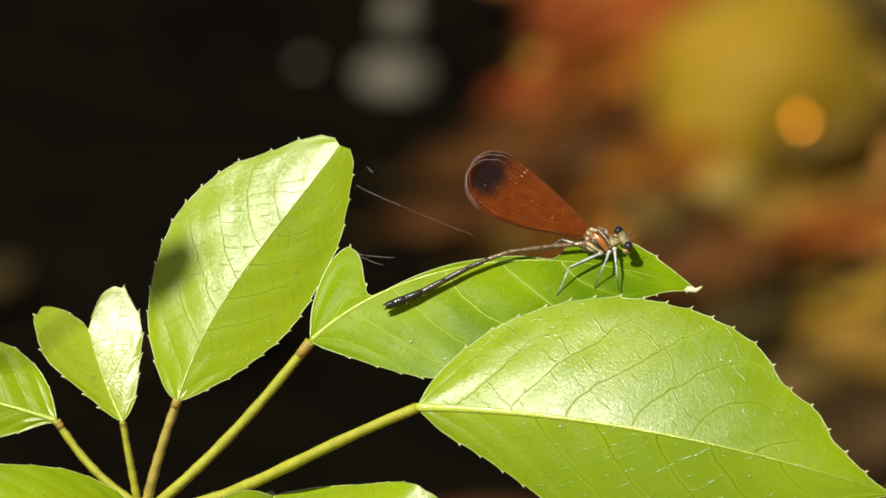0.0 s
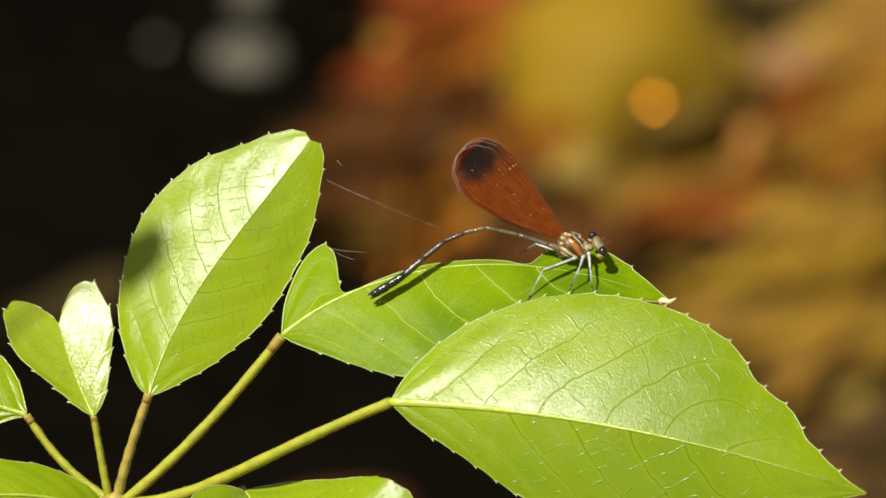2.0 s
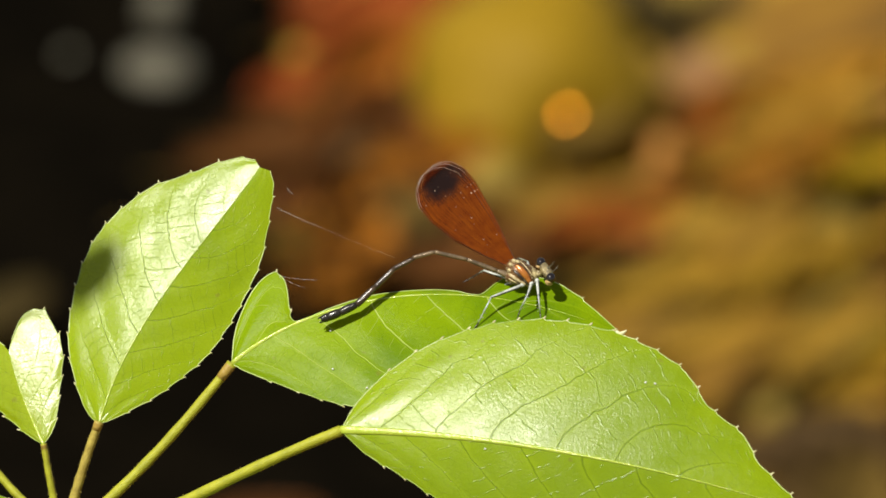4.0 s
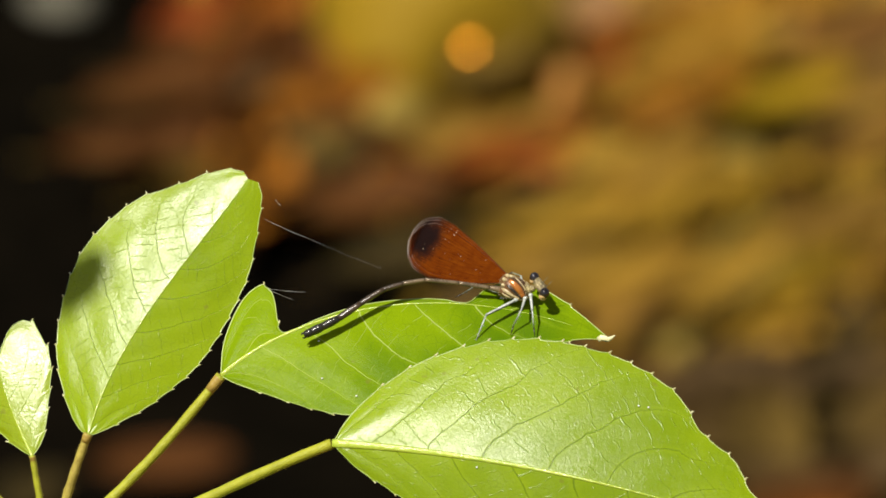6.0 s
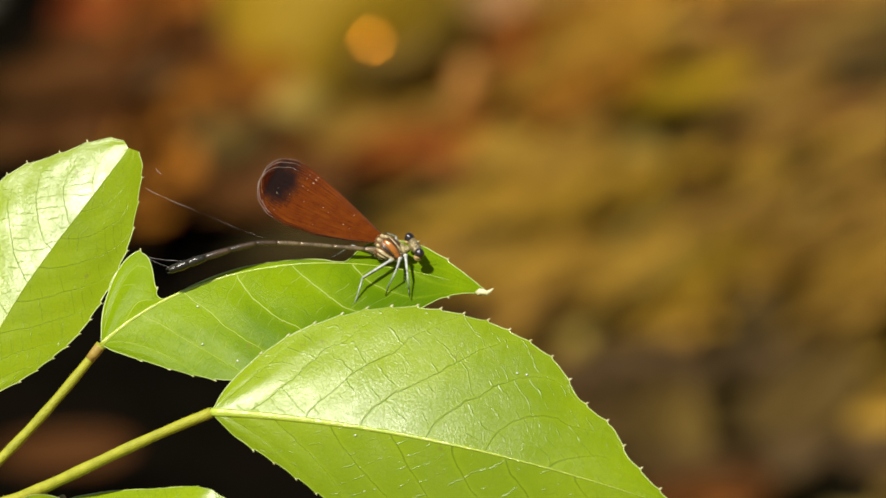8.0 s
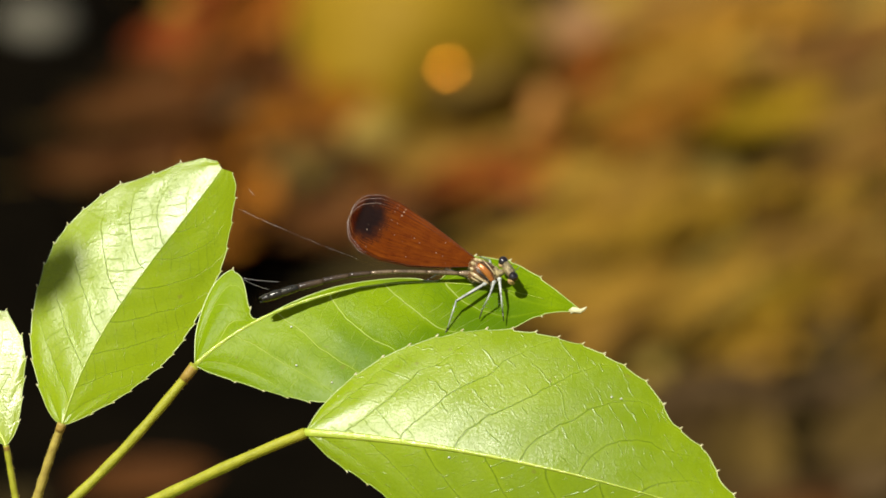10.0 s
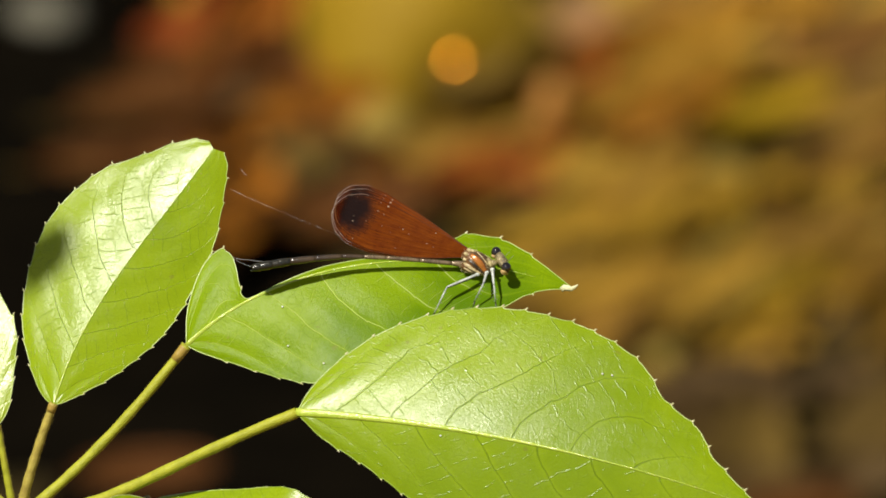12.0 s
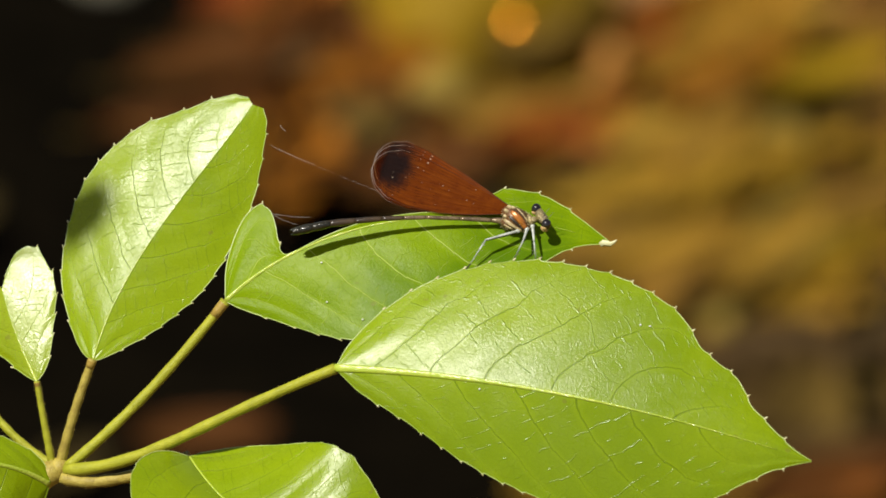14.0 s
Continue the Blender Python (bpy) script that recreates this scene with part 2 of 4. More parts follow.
LEG = plain("grey_leg", (0.46, 0.48, 0.42), (0.22, 0.24, 0.21), 900, 0.3)
SHIN = plain("dark_shin", (0.20, 0.22, 0.15), (0.05, 0.055, 0.04), 900, 0.35)
SILK = plain("silk", (0.75, 0.72, 0.66), (0.6, 0.58, 0.54), 300, 0.3)


# ---- shaping helpers ----
def part(name, bm, mat, parent=None, label="", smooth=True):
    """One mesh object from a bmesh, under a thing or a part of one."""
    me = bpy.data.meshes.new(name)
    bm.to_mesh(me)
    bm.free()
    me.materials.append(mat)
    if smooth:
        me.polygons.foreach_set("use_smooth", [True] * len(me.polygons))
    ob = new(name, me)
    ob.parent = parent
    if label:
        tagged(ob, label)
    return ob


def mm(u, v, w=0.0):
    return Vector((u, v, w)) * 0.001


def bow(points, s):
    """A point of the Bezier arc through the control points' ends."""
    pts = [Vector(p) for p in points]
    while len(pts) > 1:
        pts = [a.lerp(b, s) for a, b in zip(pts, pts[1:])]
    return pts[0]


def tube(bm, path, radii, sides=8, squash=1.0, up=(0, 0, 1), caps=True):
    """A tapered tube along a path."""
    rings = []
    for i, p in enumerate(path):
        a, b = path[max(i - 1, 0)], path[min(i + 1, len(path) - 1)]
        t = (b - a).normalized()
        x = Vector(up).cross(t)
        x = (x if x.length > 1e-4 else Vector((1, 0, 0)).cross(t)).normalized()
        y = t.cross(x)
        rings.append([bm.verts.new(p + radii[i] * (x * math.cos(k) + y * squash * math.sin(k)))
                      for k in (2 * math.pi * j / sides for j in range(sides))])
    for r, q in zip(rings, rings[1:]):
        for j in range(sides):
            bm.faces.new((r[j], r[(j + 1) % sides], q[(j + 1) % sides], q[j]))
    if caps:
        bm.faces.new(rings[0][::-1])
        bm.faces.new(rings[-1])
    return rings


def ball(bm, centre, size, turn=None, u=18, v=12):
    """An ellipsoid with half-axes size, turned by a matrix."""
    m = Matrix.Translation(centre) @ (turn.to_4x4() if turn else Matrix()) @ Matrix.Diagonal((*size, 1))
    return bmesh.ops.create_uvsphere(bm, u_segments=u, v_segments=v, radius=1.0, matrix=m)["verts"]


def profile(values, s, soften=0.05):
    """A smooth curve through (place, value) pairs."""
    xs, ys = zip(*values)
    k = np.linspace(-soften, soften, 7)
    s = np.array(s)
    return np.mean([np.interp(np.clip(s + d, 0, 1), xs, ys) for d in k], axis=0)


def leaf_blade(name, parent, mid, left, right, mat, turn_left=((0, 20), (1, 20)), turn_right=((0, 20), (1, 20)), face=(0, 0, 1),
               sweep_left=((0, 0), (1, 0)), sweep_right=((0, 0), (1, 0)), teeth=16, tooth=0.9, veins=8, lean=0.25, quilt=0.35, curl=0.0, rib=0.9, label="", seed=1, specks=(), flat=True):
    """A leaflet round a bowed midrib. left, right: half widths in mm along it; turn: by how many degrees each half falls
    back from the line of sight; sweep: how far it leans on to the tip; specks: pale grains on it; flat: widths are across the blade, else across the line of sight. The object's origin is its base."""
    base = Vector(mid[0]) * 0.001
    n, k = 260, 30
    s = np.linspace(0, 1, n).tolist()
    line = [bow(mid, t) * 0.001 - base for t in s]
    ob = None
    bm, rim, saws = bmesh.new(), bmesh.new(), bmesh.new()
    uv = bm.loops.layers.uv.new("uv")
    spots, grains = {}, []
    rng = random.Random(seed)
    for side, widths, turns, sweeps in ((1, left, turn_left, sweep_left), (-1, right, turn_right, sweep_right)):
        wid = (profile(widths, s, 0.009) * np.clip(np.array(s) / 0.012, 0, 1) ** 0.5).tolist()
        ang = np.radians(profile(turns, s, 0.08)).tolist()
        swept = profile(sweeps, s, 0.03).tolist()
        grid, tips = [], []
        for i in range(n):
            t = (line[min(i + 1, n - 1)] - line[max(i - 1, 0)]).normalized()
            nrm = (Vector(face) - t * t.dot(Vector(face))).normalized()
            out = nrm.cross(t) * side
            go = out * math.cos(ang[i]) - nrm * math.sin(ang[i])
            up = nrm * math.cos(ang[i]) + out * math.sin(ang[i])
            saw = ((s[i] * teeth + 0.37 * (side > 0)) % 1.0)
            saw = saw ** 4 if 0.06 < s[i] < 0.97 else 0.0
            seen = math.cos(ang[i]) if flat else Vector((go.x, go.y)).length
            wide = (wid[i] + (tooth * saw if wid[i] > 2 else 0.0)) / max(seen, 0.35)
            row = []
            for j in range(k + 1):
                x = j / k
                f = ((s[i] - lean * (0.85 + 0.4 * s[i]) * x ** 1.35) * veins + 0.42 * (side > 0) + 4.0) % 1.0
                gap = min(f, 1 - f) * 2
                lift = quilt * (gap ** 0.7 - 0.6) * min(x * 5, 1) * (1 - x ** 5) * min(1, max(0, (0.95 - s[i]) * 5))
                q = Vector((s[i] * 6, x * 3 * side, seed * 3.7))
                lift += 0.22 * noise.noise(q) * x
                at = line[i] + 0.001 * (go * wide * x + t * wide * x * swept[i]
                                        + up * lift - up * curl * wide * x * x)
                row.append(bm.verts.new(at))
            grid.append(row)
            for p_side, p_at, p_out in specks:
                if p_side == side and int(p_at * n) == i:
                    grains.append(row[int(p_out * k)].co + up * 0.0002)
            spots[side, i] = row[-1].co.copy()
            if 0.06 < s[i] < 0.97 and i + 1 < n and (s[i + 1] * teeth + 0.37 * (side > 0)) % 1.0 < saw ** 0.25 and wid[i] > 2:
                tips.append((row[-1].co.copy(), (go + t * 0.8).normalized()))
        for i in range(n - 1):
            for j in range(k):
                vs = (grid[i][j], grid[i][j + 1], grid[i + 1][j + 1], grid[i + 1][j])
                idx = ((i, j), (i, j + 1), (i + 1, j + 1), (i + 1, j))
                if side > 0:
                    vs, idx = vs[::-1], idx[::-1]
                fc = bm.faces.new(vs)
                for lp, (a, c) in zip(fc.loops, idx):
                    lp[uv].uv = (s[a], 0.5 + 0.5 * side * c / k)
        tube(rim, [spots[side, i] for i in range(n)], [0.00009] * n, 5)
        big = min(1.0, tooth * 2.3) * (1.0 if side > 0 else 0.7)
        for at, way in tips:
            tube(saws, [at - way * 0.0002, at + way * 0.00045 * big, at + way * 0.00055 * big * rng.uniform(0.6, 1.3)], [0.0002 * big, 0.00016 * big, 0.00004], 5)
    ob = part(name, bm, mat, parent, label)
    ob.location = base
    part("margin", rim, MARGIN, ob)
    part("teeth", saws, TOOTH, ob, "pale pointed leaf teeth")
    for at in grains:
        bm = bmesh.new()
        ball(bm, at, (0.00021, 0.00017, 0.00016), None, 8, 6)
        part("speck", bm, SILK, ob, "tiny white grain")
    cord = bmesh.new()
    last = int(n * 0.93)
    tube(cord, [line[i] + Vector((0, 0, 0.00008)) for i in range(0, last, 4)],
         [0.001 * (rib * (1 - s[i]) ** 1.8 * 0.66 + 0.04) for i in range(0, last, 4)], 8, 0.42)
    part("midrib", cord, RIB, ob)
    return ob


def stalk(name, parent, mid, r0, r1, mat, label=""):
    bm = bmesh.new()
    rng = random.Random(len(name) + int(r0 * 100))
    path = [bow(mid, i / 28) * 0.001 for i in range(29)]
    radii = [0.001 * (r0 + (r1 - r0) * i / 28) * (1 + 0.05 * math.sin(i * 1.3 + r0 * 9)) for i in range(29)]
    radii[-1] *= 1.12
    tube(bm, path, radii, 12, up=(0.2, 0.1, 1))
    ob = part(name, bm, mat, parent, label)
    if name == "petiole":
        bm = bmesh.new()
        tube(bm, [path[26].lerp(path[28], f) for f in (0.0, 0.4, 0.8, 1.0)], [radii[28] * f for f in (0.86, 0.94, 0.98, 0.94)], 12, up=(0.2, 0.1, 1))
        part("joint", bm, STALK_BROWN, ob, "brown swollen joint")
        bm = bmesh.new()
        for _ in range(220):
            i = rng.randrange(28)
            p, a = path[i].lerp(path[i + 1], rng.random()), rng.uniform(0, 6.28)
            t = (path[i + 1] - path[i]).normalized()
            x = t.cross(Vector((0.2, 0.1, 1))).normalized()
            n = x * math.cos(a) + t.cross(x) * math.sin(a)
            tube(bm, [p + n * radii[i] * 0.98, p + n * (radii[i] + 0.00022)], [0.00005, 0.00002], 3, caps=False)
        part("fuzz", bm, STALK_TAN, ob, "short pale fuzz")
    return ob


# ---- the streambed behind ----
def ground_at(u, v, z=0.0):
    """The place at height z over the bed behind a point of the leaves' plane, along the middle line of sight."""
    eye = EYE.translation
    way = (FRAME @ mm(u, v)) - eye
    return eye + way * ((z - eye.z) / way.z)


def silt(name):
    """Ochre silt in drifts laid slantwise by the current, over darker mud."""
    m, nt, out = material(name)
    where = nt.nodes.new("ShaderNodeTexCoord").outputs["Object"]
    along = node(nt, "Mapping", Vector=where)
    along.inputs["Rotation"].default_value = (0, 0, radians(-58))
    turned = node(nt, "Mapping", Vector=along.outputs[0])
    turned.inputs["Scale"].default_value = (8.0, 34.0, 10.0)
    drift = noise_of(nt, turned.outputs[0], 1.0, 4.0, 0.6)
    patch = noise_of(nt, where, 7.0, 3.0)
    grain = noise_of(nt, where, 160.0, 3.0)
    slow = noise_of(nt, turned.outputs[0], 0.45, 2.0)
    tone = blend(nt, ramp(nt, drift, 0.40, 0.60), (0.085, 0.050, 0.010), (0.360, 0.210, 0.022))
    tone = blend(nt, calc(nt, "MULTIPLY", ramp(nt, slow, 0.46, 0.60), 0.75), tone, (0.150, 0.066, 0.010))
    tone = blend(nt, calc(nt, "MULTIPLY", ramp(nt, patch, 0.52, 0.66), 0.5), tone, (0.060, 0.042, 0.012))
    tone = blend(nt, calc(nt, "MULTIPLY", grain, 0.3), tone, (0.07, 0.045, 0.012))
    rel = node(nt, "Bump", Strength=0.6, Distance=0.004, Height=calc(nt, "ADD", drift, calc(nt, "MULTIPLY", grain, 0.3)))
    skin = node(nt, "BsdfPrincipled", Base_Color=tone, Roughness=0.75, Normal=rel.outputs[0])
    skin.inputs["Specular IOR Level"].default_value = 0.08
    nt.links.new(skin.outputs[0], out.inputs[0])
    return m


MUD = silt("streambed_silt")
# near-black base colour: the shade over one side is put into the bank
SHADE_DARK = plain("shade_black", (0.0044, 0.0033, 0.0019), (0.0022, 0.0018, 0.0012), 30, 0.9, bump=0.6, depth=0.004, spec=0.0)
OCHRE = plain("ochre_litter", (0.300, 0.170, 0.019), (0.215, 0.120, 0.014), 30, 0.6, spec=0.08, vary=0.26)
YELLOW = plain("yellow_litter", (0.255, 0.160, 0.006), (0.175, 0.104, 0.005), 30, 0.6, spec=0.08, vary=0.15)
ORANGE = plain("orange_litter", (0.262, 0.094, 0.008), (0.175, 0.063, 0.006), 30, 0.6, spec=0.08)
RED = plain("red_litter", (0.235, 0.050, 0.009), (0.150, 0.034, 0.007), 30, 0.6, spec=0.08)
EMBER = plain("ember_litter", (0.245, 0.074, 0.008), (0.165, 0.051, 0.006), 30, 0.6, spec=0.08)
RUST = plain("rust_litter", (0.080, 0.027, 0.0045), (0.050, 0.018, 0.0035), 30, 0.7, spec=0.08)
CHESTNUT = plain("chestnut_litter", (0.250, 0.122, 0.016), (0.165, 0.079, 0.012), 30, 0.7, spec=0.08, vary=0.35)
BROWN = plain("brown_litter", (0.088, 0.053, 0.0115), (0.055, 0.033, 0.0085), 30, 0.7, spec=0.08, vary=0.30)
OLIVE = plain("olive_stone", (0.23, 0.160, 0.028), (0.155, 0.106, 0.020), 20, 0.6, spec=0.08)
PINK = plain("pale_tan_stone", (0.23, 0.120, 0.048), (0.15, 0.080, 0.032), 25, 0.5, spec=0.08)
PEACH = plain("peach_stone", (0.40, 0.185, 0.040), (0.28, 0.12, 0.028), 25, 0.5, spec=0.08)
QUARTZ = plain("grey_quartz", (0.120, 0.108, 0.072), (0.050, 0.046, 0.034), 25, 0.5, spec=0.08)
DARK = plain("dark_wet_stone", (0.026, 0.019, 0.007), (0.040, 0.028, 0.010), 25, 0.6, spec=0.0)
GLINT_AMBER = plain("amber_glint_mirror", (0.85, 0.31, 0.015), (0.8, 0.28, 0.012), 40, 0.24, metal=0.9, bump=0.0)


def build_ground():
    bm = bmesh.new()
    xs = [-120, -20, -4, -1.5] + [-1 + 0.08 * i for i in range(26)] + [1.5, 4, 20, 120]
    ys = [-120, -20, -4, 0, 1] + [1.5 + 0.08 * i for i in range(32)] + [5, 9, 25, 160]
    rows = [[bm.verts.new((x, y, 0.012 * (noise.noise(Vector((x * 4, y * 4, 0))) - 0.5) if abs(x) < 1.3 and 1 < y < 4.5 else 0))
             for x in xs] for y in ys]
    for a, b in zip(rows, rows[1:]):
        for i in range(len(xs) - 1):
            bm.faces.new((a[i], a[i + 1], b[i + 1], b[i]))
    return tagged(part("ground", bm, MUD), "brown silty streambed with leaf litter", "ground", kind="structure")


def build_shade_bank():
    """A low bank along one side of the bed, its near-black colour standing in for shade, wandering off up and down the
    stream.
    """
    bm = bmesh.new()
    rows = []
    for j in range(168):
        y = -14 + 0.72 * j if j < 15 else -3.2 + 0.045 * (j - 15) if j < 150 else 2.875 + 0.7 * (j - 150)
        edge = SHADE_EDGE(y)
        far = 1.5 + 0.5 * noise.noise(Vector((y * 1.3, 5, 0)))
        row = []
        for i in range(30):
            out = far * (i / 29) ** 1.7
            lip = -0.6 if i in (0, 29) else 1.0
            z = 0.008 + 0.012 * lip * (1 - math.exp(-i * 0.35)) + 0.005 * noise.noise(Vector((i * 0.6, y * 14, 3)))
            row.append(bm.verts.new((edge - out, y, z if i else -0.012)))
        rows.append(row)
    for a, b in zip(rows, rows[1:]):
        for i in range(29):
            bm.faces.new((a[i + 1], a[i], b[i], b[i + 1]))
    return tagged(part("shade_bank", bm, SHADE_DARK), "low bank coloured near-black in place of shade", "bank", kind="structure")


# where the bank painted dark for shade begins across the bed
def SHADE_EDGE(y):
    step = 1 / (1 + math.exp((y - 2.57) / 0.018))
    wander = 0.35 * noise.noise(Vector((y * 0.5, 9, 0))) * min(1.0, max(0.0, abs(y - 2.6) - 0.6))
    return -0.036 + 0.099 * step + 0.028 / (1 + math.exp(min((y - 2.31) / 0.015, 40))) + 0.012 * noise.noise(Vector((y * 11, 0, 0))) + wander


def stone_mesh(seed):
    bm = bmesh.new()
    bmesh.ops.create_icosphere(bm, subdivisions=3, radius=1.0)
    for v in bm.verts:
        d = noise.noise(v.co * 1.3 + Vector((seed * 5.1, 0, 0)))
        v.co *= 1 + 0.22 * d + 0.05 * noise.noise(v.co * 4 + Vector((seed, 0, 0)))
    me = bpy.data.meshes.new("stone")
    bm.to_mesh(me)
    bm.free()
    me.polygons.foreach_set("use_smooth", [True] * len(me.polygons))
    return me


def litter_mesh(seed):
    """A dry leaf, one unit long, cupped and a little wavy, with a thick midrib."""
    bm = bmesh.new()
    n, k = 14, 4
    grid = []
    for i in range(n + 1):
        s = i / n
        w = 0.62 * (s ** 0.7) * ((1 - s) ** 0.6) + 0.004
        grid.append([bm.verts.new((s - 0.5, w * x, 0.10 * x * x + 0.10 * (s - 0.5) ** 2 * seed % 3
                                   + 0.05 * noise.noise(Vector((s * 3, x * 2, seed))))) for x in [j / k for j in range(-k, k + 1)]])
    for a, b in zip(grid, grid[1:]):
        for j in range(2 * k):
            bm.faces.new((a[j], b[j], b[j + 1], a[j + 1]))
    me = bpy.data.meshes.new("fallen_leaf")
    bm.to_mesh(me)
    bm.free()
    return me


def litter_rib():
    bm = bmesh.new()
    tube(bm, [Vector((-0.68 + 1.1 * i / 6, 0, 0.02 + 0.02 * (i - 3) ** 2 / 9)) for i in range(7)], [0.014 - 0.0015 * i for i in range(7)], 5)
    me = bpy.data.meshes.new("stalk")
    bm.to_mesh(me)
    bm.free()
    me.materials.append(BROWN)
    return me


RIB_MESH = litter_rib()
STONES = [stone_mesh(i) for i in range(5)]
LITTER = [litter_mesh(i + 1) for i in range(5)]


def lay(name, mesh, mat, m, scale, label, category, group):
    me = mesh.copy()
    me.materials.clear()
    me.materials.append(mat)
    ob = new(name, me)
    ob.matrix_world = m @ Matrix.Diagonal((*scale, 1))
    if name == "fallen_leaf":
        new("stalk", RIB_MESH).parent = ob
    return tagged(ob, label, category, group)


def stone(u, v, wide, high, mat, label, seed=0, deep=None):
    """A stone half sunk in the bed; wide, high: its half sizes in mm."""
    z = high * 0.00025
    if ground_at(u, v, 0.02).x < SHADE_EDGE(ground_at(u, v, 0.02).y):
        z += 0.018
    at = ground_at(u, v, z)
    return lay("stone", STONES[seed % 5], mat, Matrix.Translation(at) @ pose(0, 0, 0, 0, 0, seed * 47),
               (wide * 0.001, (deep or wide) * 0.001, high * 0.001), label, "stone", "stones in the stream")


def fallen(u, v, long, mat, label, turn=0, tilt=0, seed=0, slim=1.2):
    tilt = abs(tilt) * 0.8
    up = 0.02 + 0.0003 * long * math.sin(radians(abs(tilt)))
    if ground_at(u, v, 0.02).x < SHADE_EDGE(ground_at(u, v, 0.02).y):
        up += 0.012
    at = ground_at(u, v, up)
    return lay("fallen_leaf", LITTER[seed % 5], mat, Matrix.Translation(at) @ pose(0, 0, 0, tilt, 0, turn),
               (long * 0.001 * slim, long * 0.00096 / slim, long * 0.001), label, "leaf", "fallen leaves on the streambed")


build_ground()
build_shade_bank()
# the largest stones and leaves
stone(33.0, 32.0, 55, 49, YELLOW, "large rounded stone with a yellow algae skin", 1)
stone(66.5, 34.3, 16, 14, PINK, "pale tan stone in the streambed", 2)
stone(59.2, 16.0, 8, 20, PEACH, "narrow upright peach-tan stone", 3)
fallen(57.5, 10.5, 34, ORANGE, "orange fallen leaf on silt", 70, -50, 3)
fallen(42.5, 6.5, 44, RED, "red fallen leaf on wet silt", 40, -40, 0)
stone(-37.7, 36.5, 16, 8, QUARTZ, "pale grey quartz stone on the shade-dark bank", 3)
stone(-36.6, 47.8, 9, 13, QUARTZ, "small pale grey quartz stone", 2)
stone(-54.5, 39.0, 4, 3, QUARTZ, "small pale grey quartz stone", 4)
stone(105.4, 6.3, 17, 13, DARK, "dark wet stone in the silt", 4)
stone(27.6, -7.8, 24, 12, DARK, "dark wet stone by the bank", 1)
stone(131.3, 21.4, 15, 7, DARK, "dark wet stone in the silt", 2)
fallen(47.0, 2.8, 44, EMBER, "rust-orange fallen leaf on silt", 10, -30, 1)
fallen(39.5, 3.0, 50, RUST, "red-brown fallen leaf on wet silt", 160, -25, 2)
fallen(1.7, 43.0, 66, RED, "red-brown fallen leaf on silt", 20, -35, 3)
fallen(-6.9, 34.3, 50, RED, "red-brown fallen leaf on silt", 80, -20, 4)
fallen(-3.7, 26.8, 55, EMBER, "rust-orange fallen leaf on silt", 60, -30, 0)
fallen(7.1, 16.0, 60, ORANGE, "rust-orange fallen leaf on silt", 35, -45, 1)
fallen(13.6, 10.6, 60, RUST, "dark rust-brown fallen leaf on silt", 150, -30, 2)
fallen(-14.5, 0.3, 46, ORANGE, "bright orange fallen leaf at the bank", 80, -40, 3)
stone(-15.5, 56.8, 13, 10, PEACH, "pale peach stone at the edge of the shade-dark bank", 4)
fallen(-20.7, -51.3, 50, RUST, "rust-brown fallen leaf on the shade-dark bank", 10, -30, 0)
fallen(97.8, -61.8, 70, RUST, "rust-red fallen leaf on silt", 30, -35, 1)
fallen(96.8, 19.8, 56, OCHRE, "ochre fallen leaf on silt", 39, -22, 2, 1.6)
fallen(93.5, -1.3, 58, OCHRE, "ochre fallen leaf on silt", 49, -22, 3, 1.6)
fallen(125.9, -19.7, 45, OCHRE, "ochre fallen leaf on silt", 53, -22, 4, 1.6)
fallen(81.6, 11.7, 47, OCHRE, "ochre-brown fallen leaf on silt", 54, -22, 0, 1.6)
fallen(66.5, -17.5, 63, OCHRE, "ochre-brown fallen leaf on silt", 39, -22, 1, 1.6)
fallen(51.0, 7.8, 34, RED, "red-brown fallen leaf on silt", 100, -40, 2)
fallen(53.6, -7.8, 63, OCHRE, "ochre fallen leaf on silt", 44, -22, 2, 1.6)
fallen(76.2, -4.5, 63, OCHRE, "ochre fallen leaf on silt", 51, -22, 3, 1.6)
fallen(86.0, -17.5, 60, OCHRE, "ochre fallen leaf on silt", 54, -22, 4, 1.6)
fallen(107.6, -7.8, 58, OCHRE, "ochre fallen leaf on silt", 41, -22, 0, 1.6)
fallen(129.2, 1.9, 54, OCHRE, "ochre fallen leaf on silt", 49, -22, 1, 1.6)
fallen(116.2, 16.0, 45, OCHRE, "ochre-brown fallen leaf on silt", 39, -22, 2, 1.6)
fallen(101.1, -39.1, 80, BROWN, "dull brown fallen leaf on silt", 20, -10, 3)
fallen(118.4, -45.6, 90, BROWN, "dull brown fallen leaf on silt", 60, -10, 4)
fallen(131.3, -54.2, 90, BROWN, "dull brown fallen leaf on silt", 15, -10, 0)
fallen(86.0, -47.7, 80, BROWN, "dull brown fallen leaf on silt", 70, -10, 1)
fallen(114.0, -28.3, 70, BROWN, "dull brown fallen leaf on silt", 110, -10, 2)
fallen(127.0, -7.8, 63, OCHRE, "ochre fallen leaf on silt", 44, -22, 2, 1.6)
fallen(135.6, -22.9, 63, OCHRE, "ochre fallen leaf on silt", 51, -22, 3, 1.6)
fallen(118.4, -15.3, 63, OCHRE, "ochre fallen leaf on silt", 51, -22, 4, 1.6)
fallen(107.6, -19.7, 54, OCHRE, "ochre fallen leaf on silt", 53, -22, 1, 1.6)
fallen(79.5, -39.1, 80, BROWN, "dull brown fallen leaf on silt", 30, -10, 2)
fallen(94.6, -52.1, 80, BROWN, "dull brown fallen leaf on silt", 80, -10, 3)
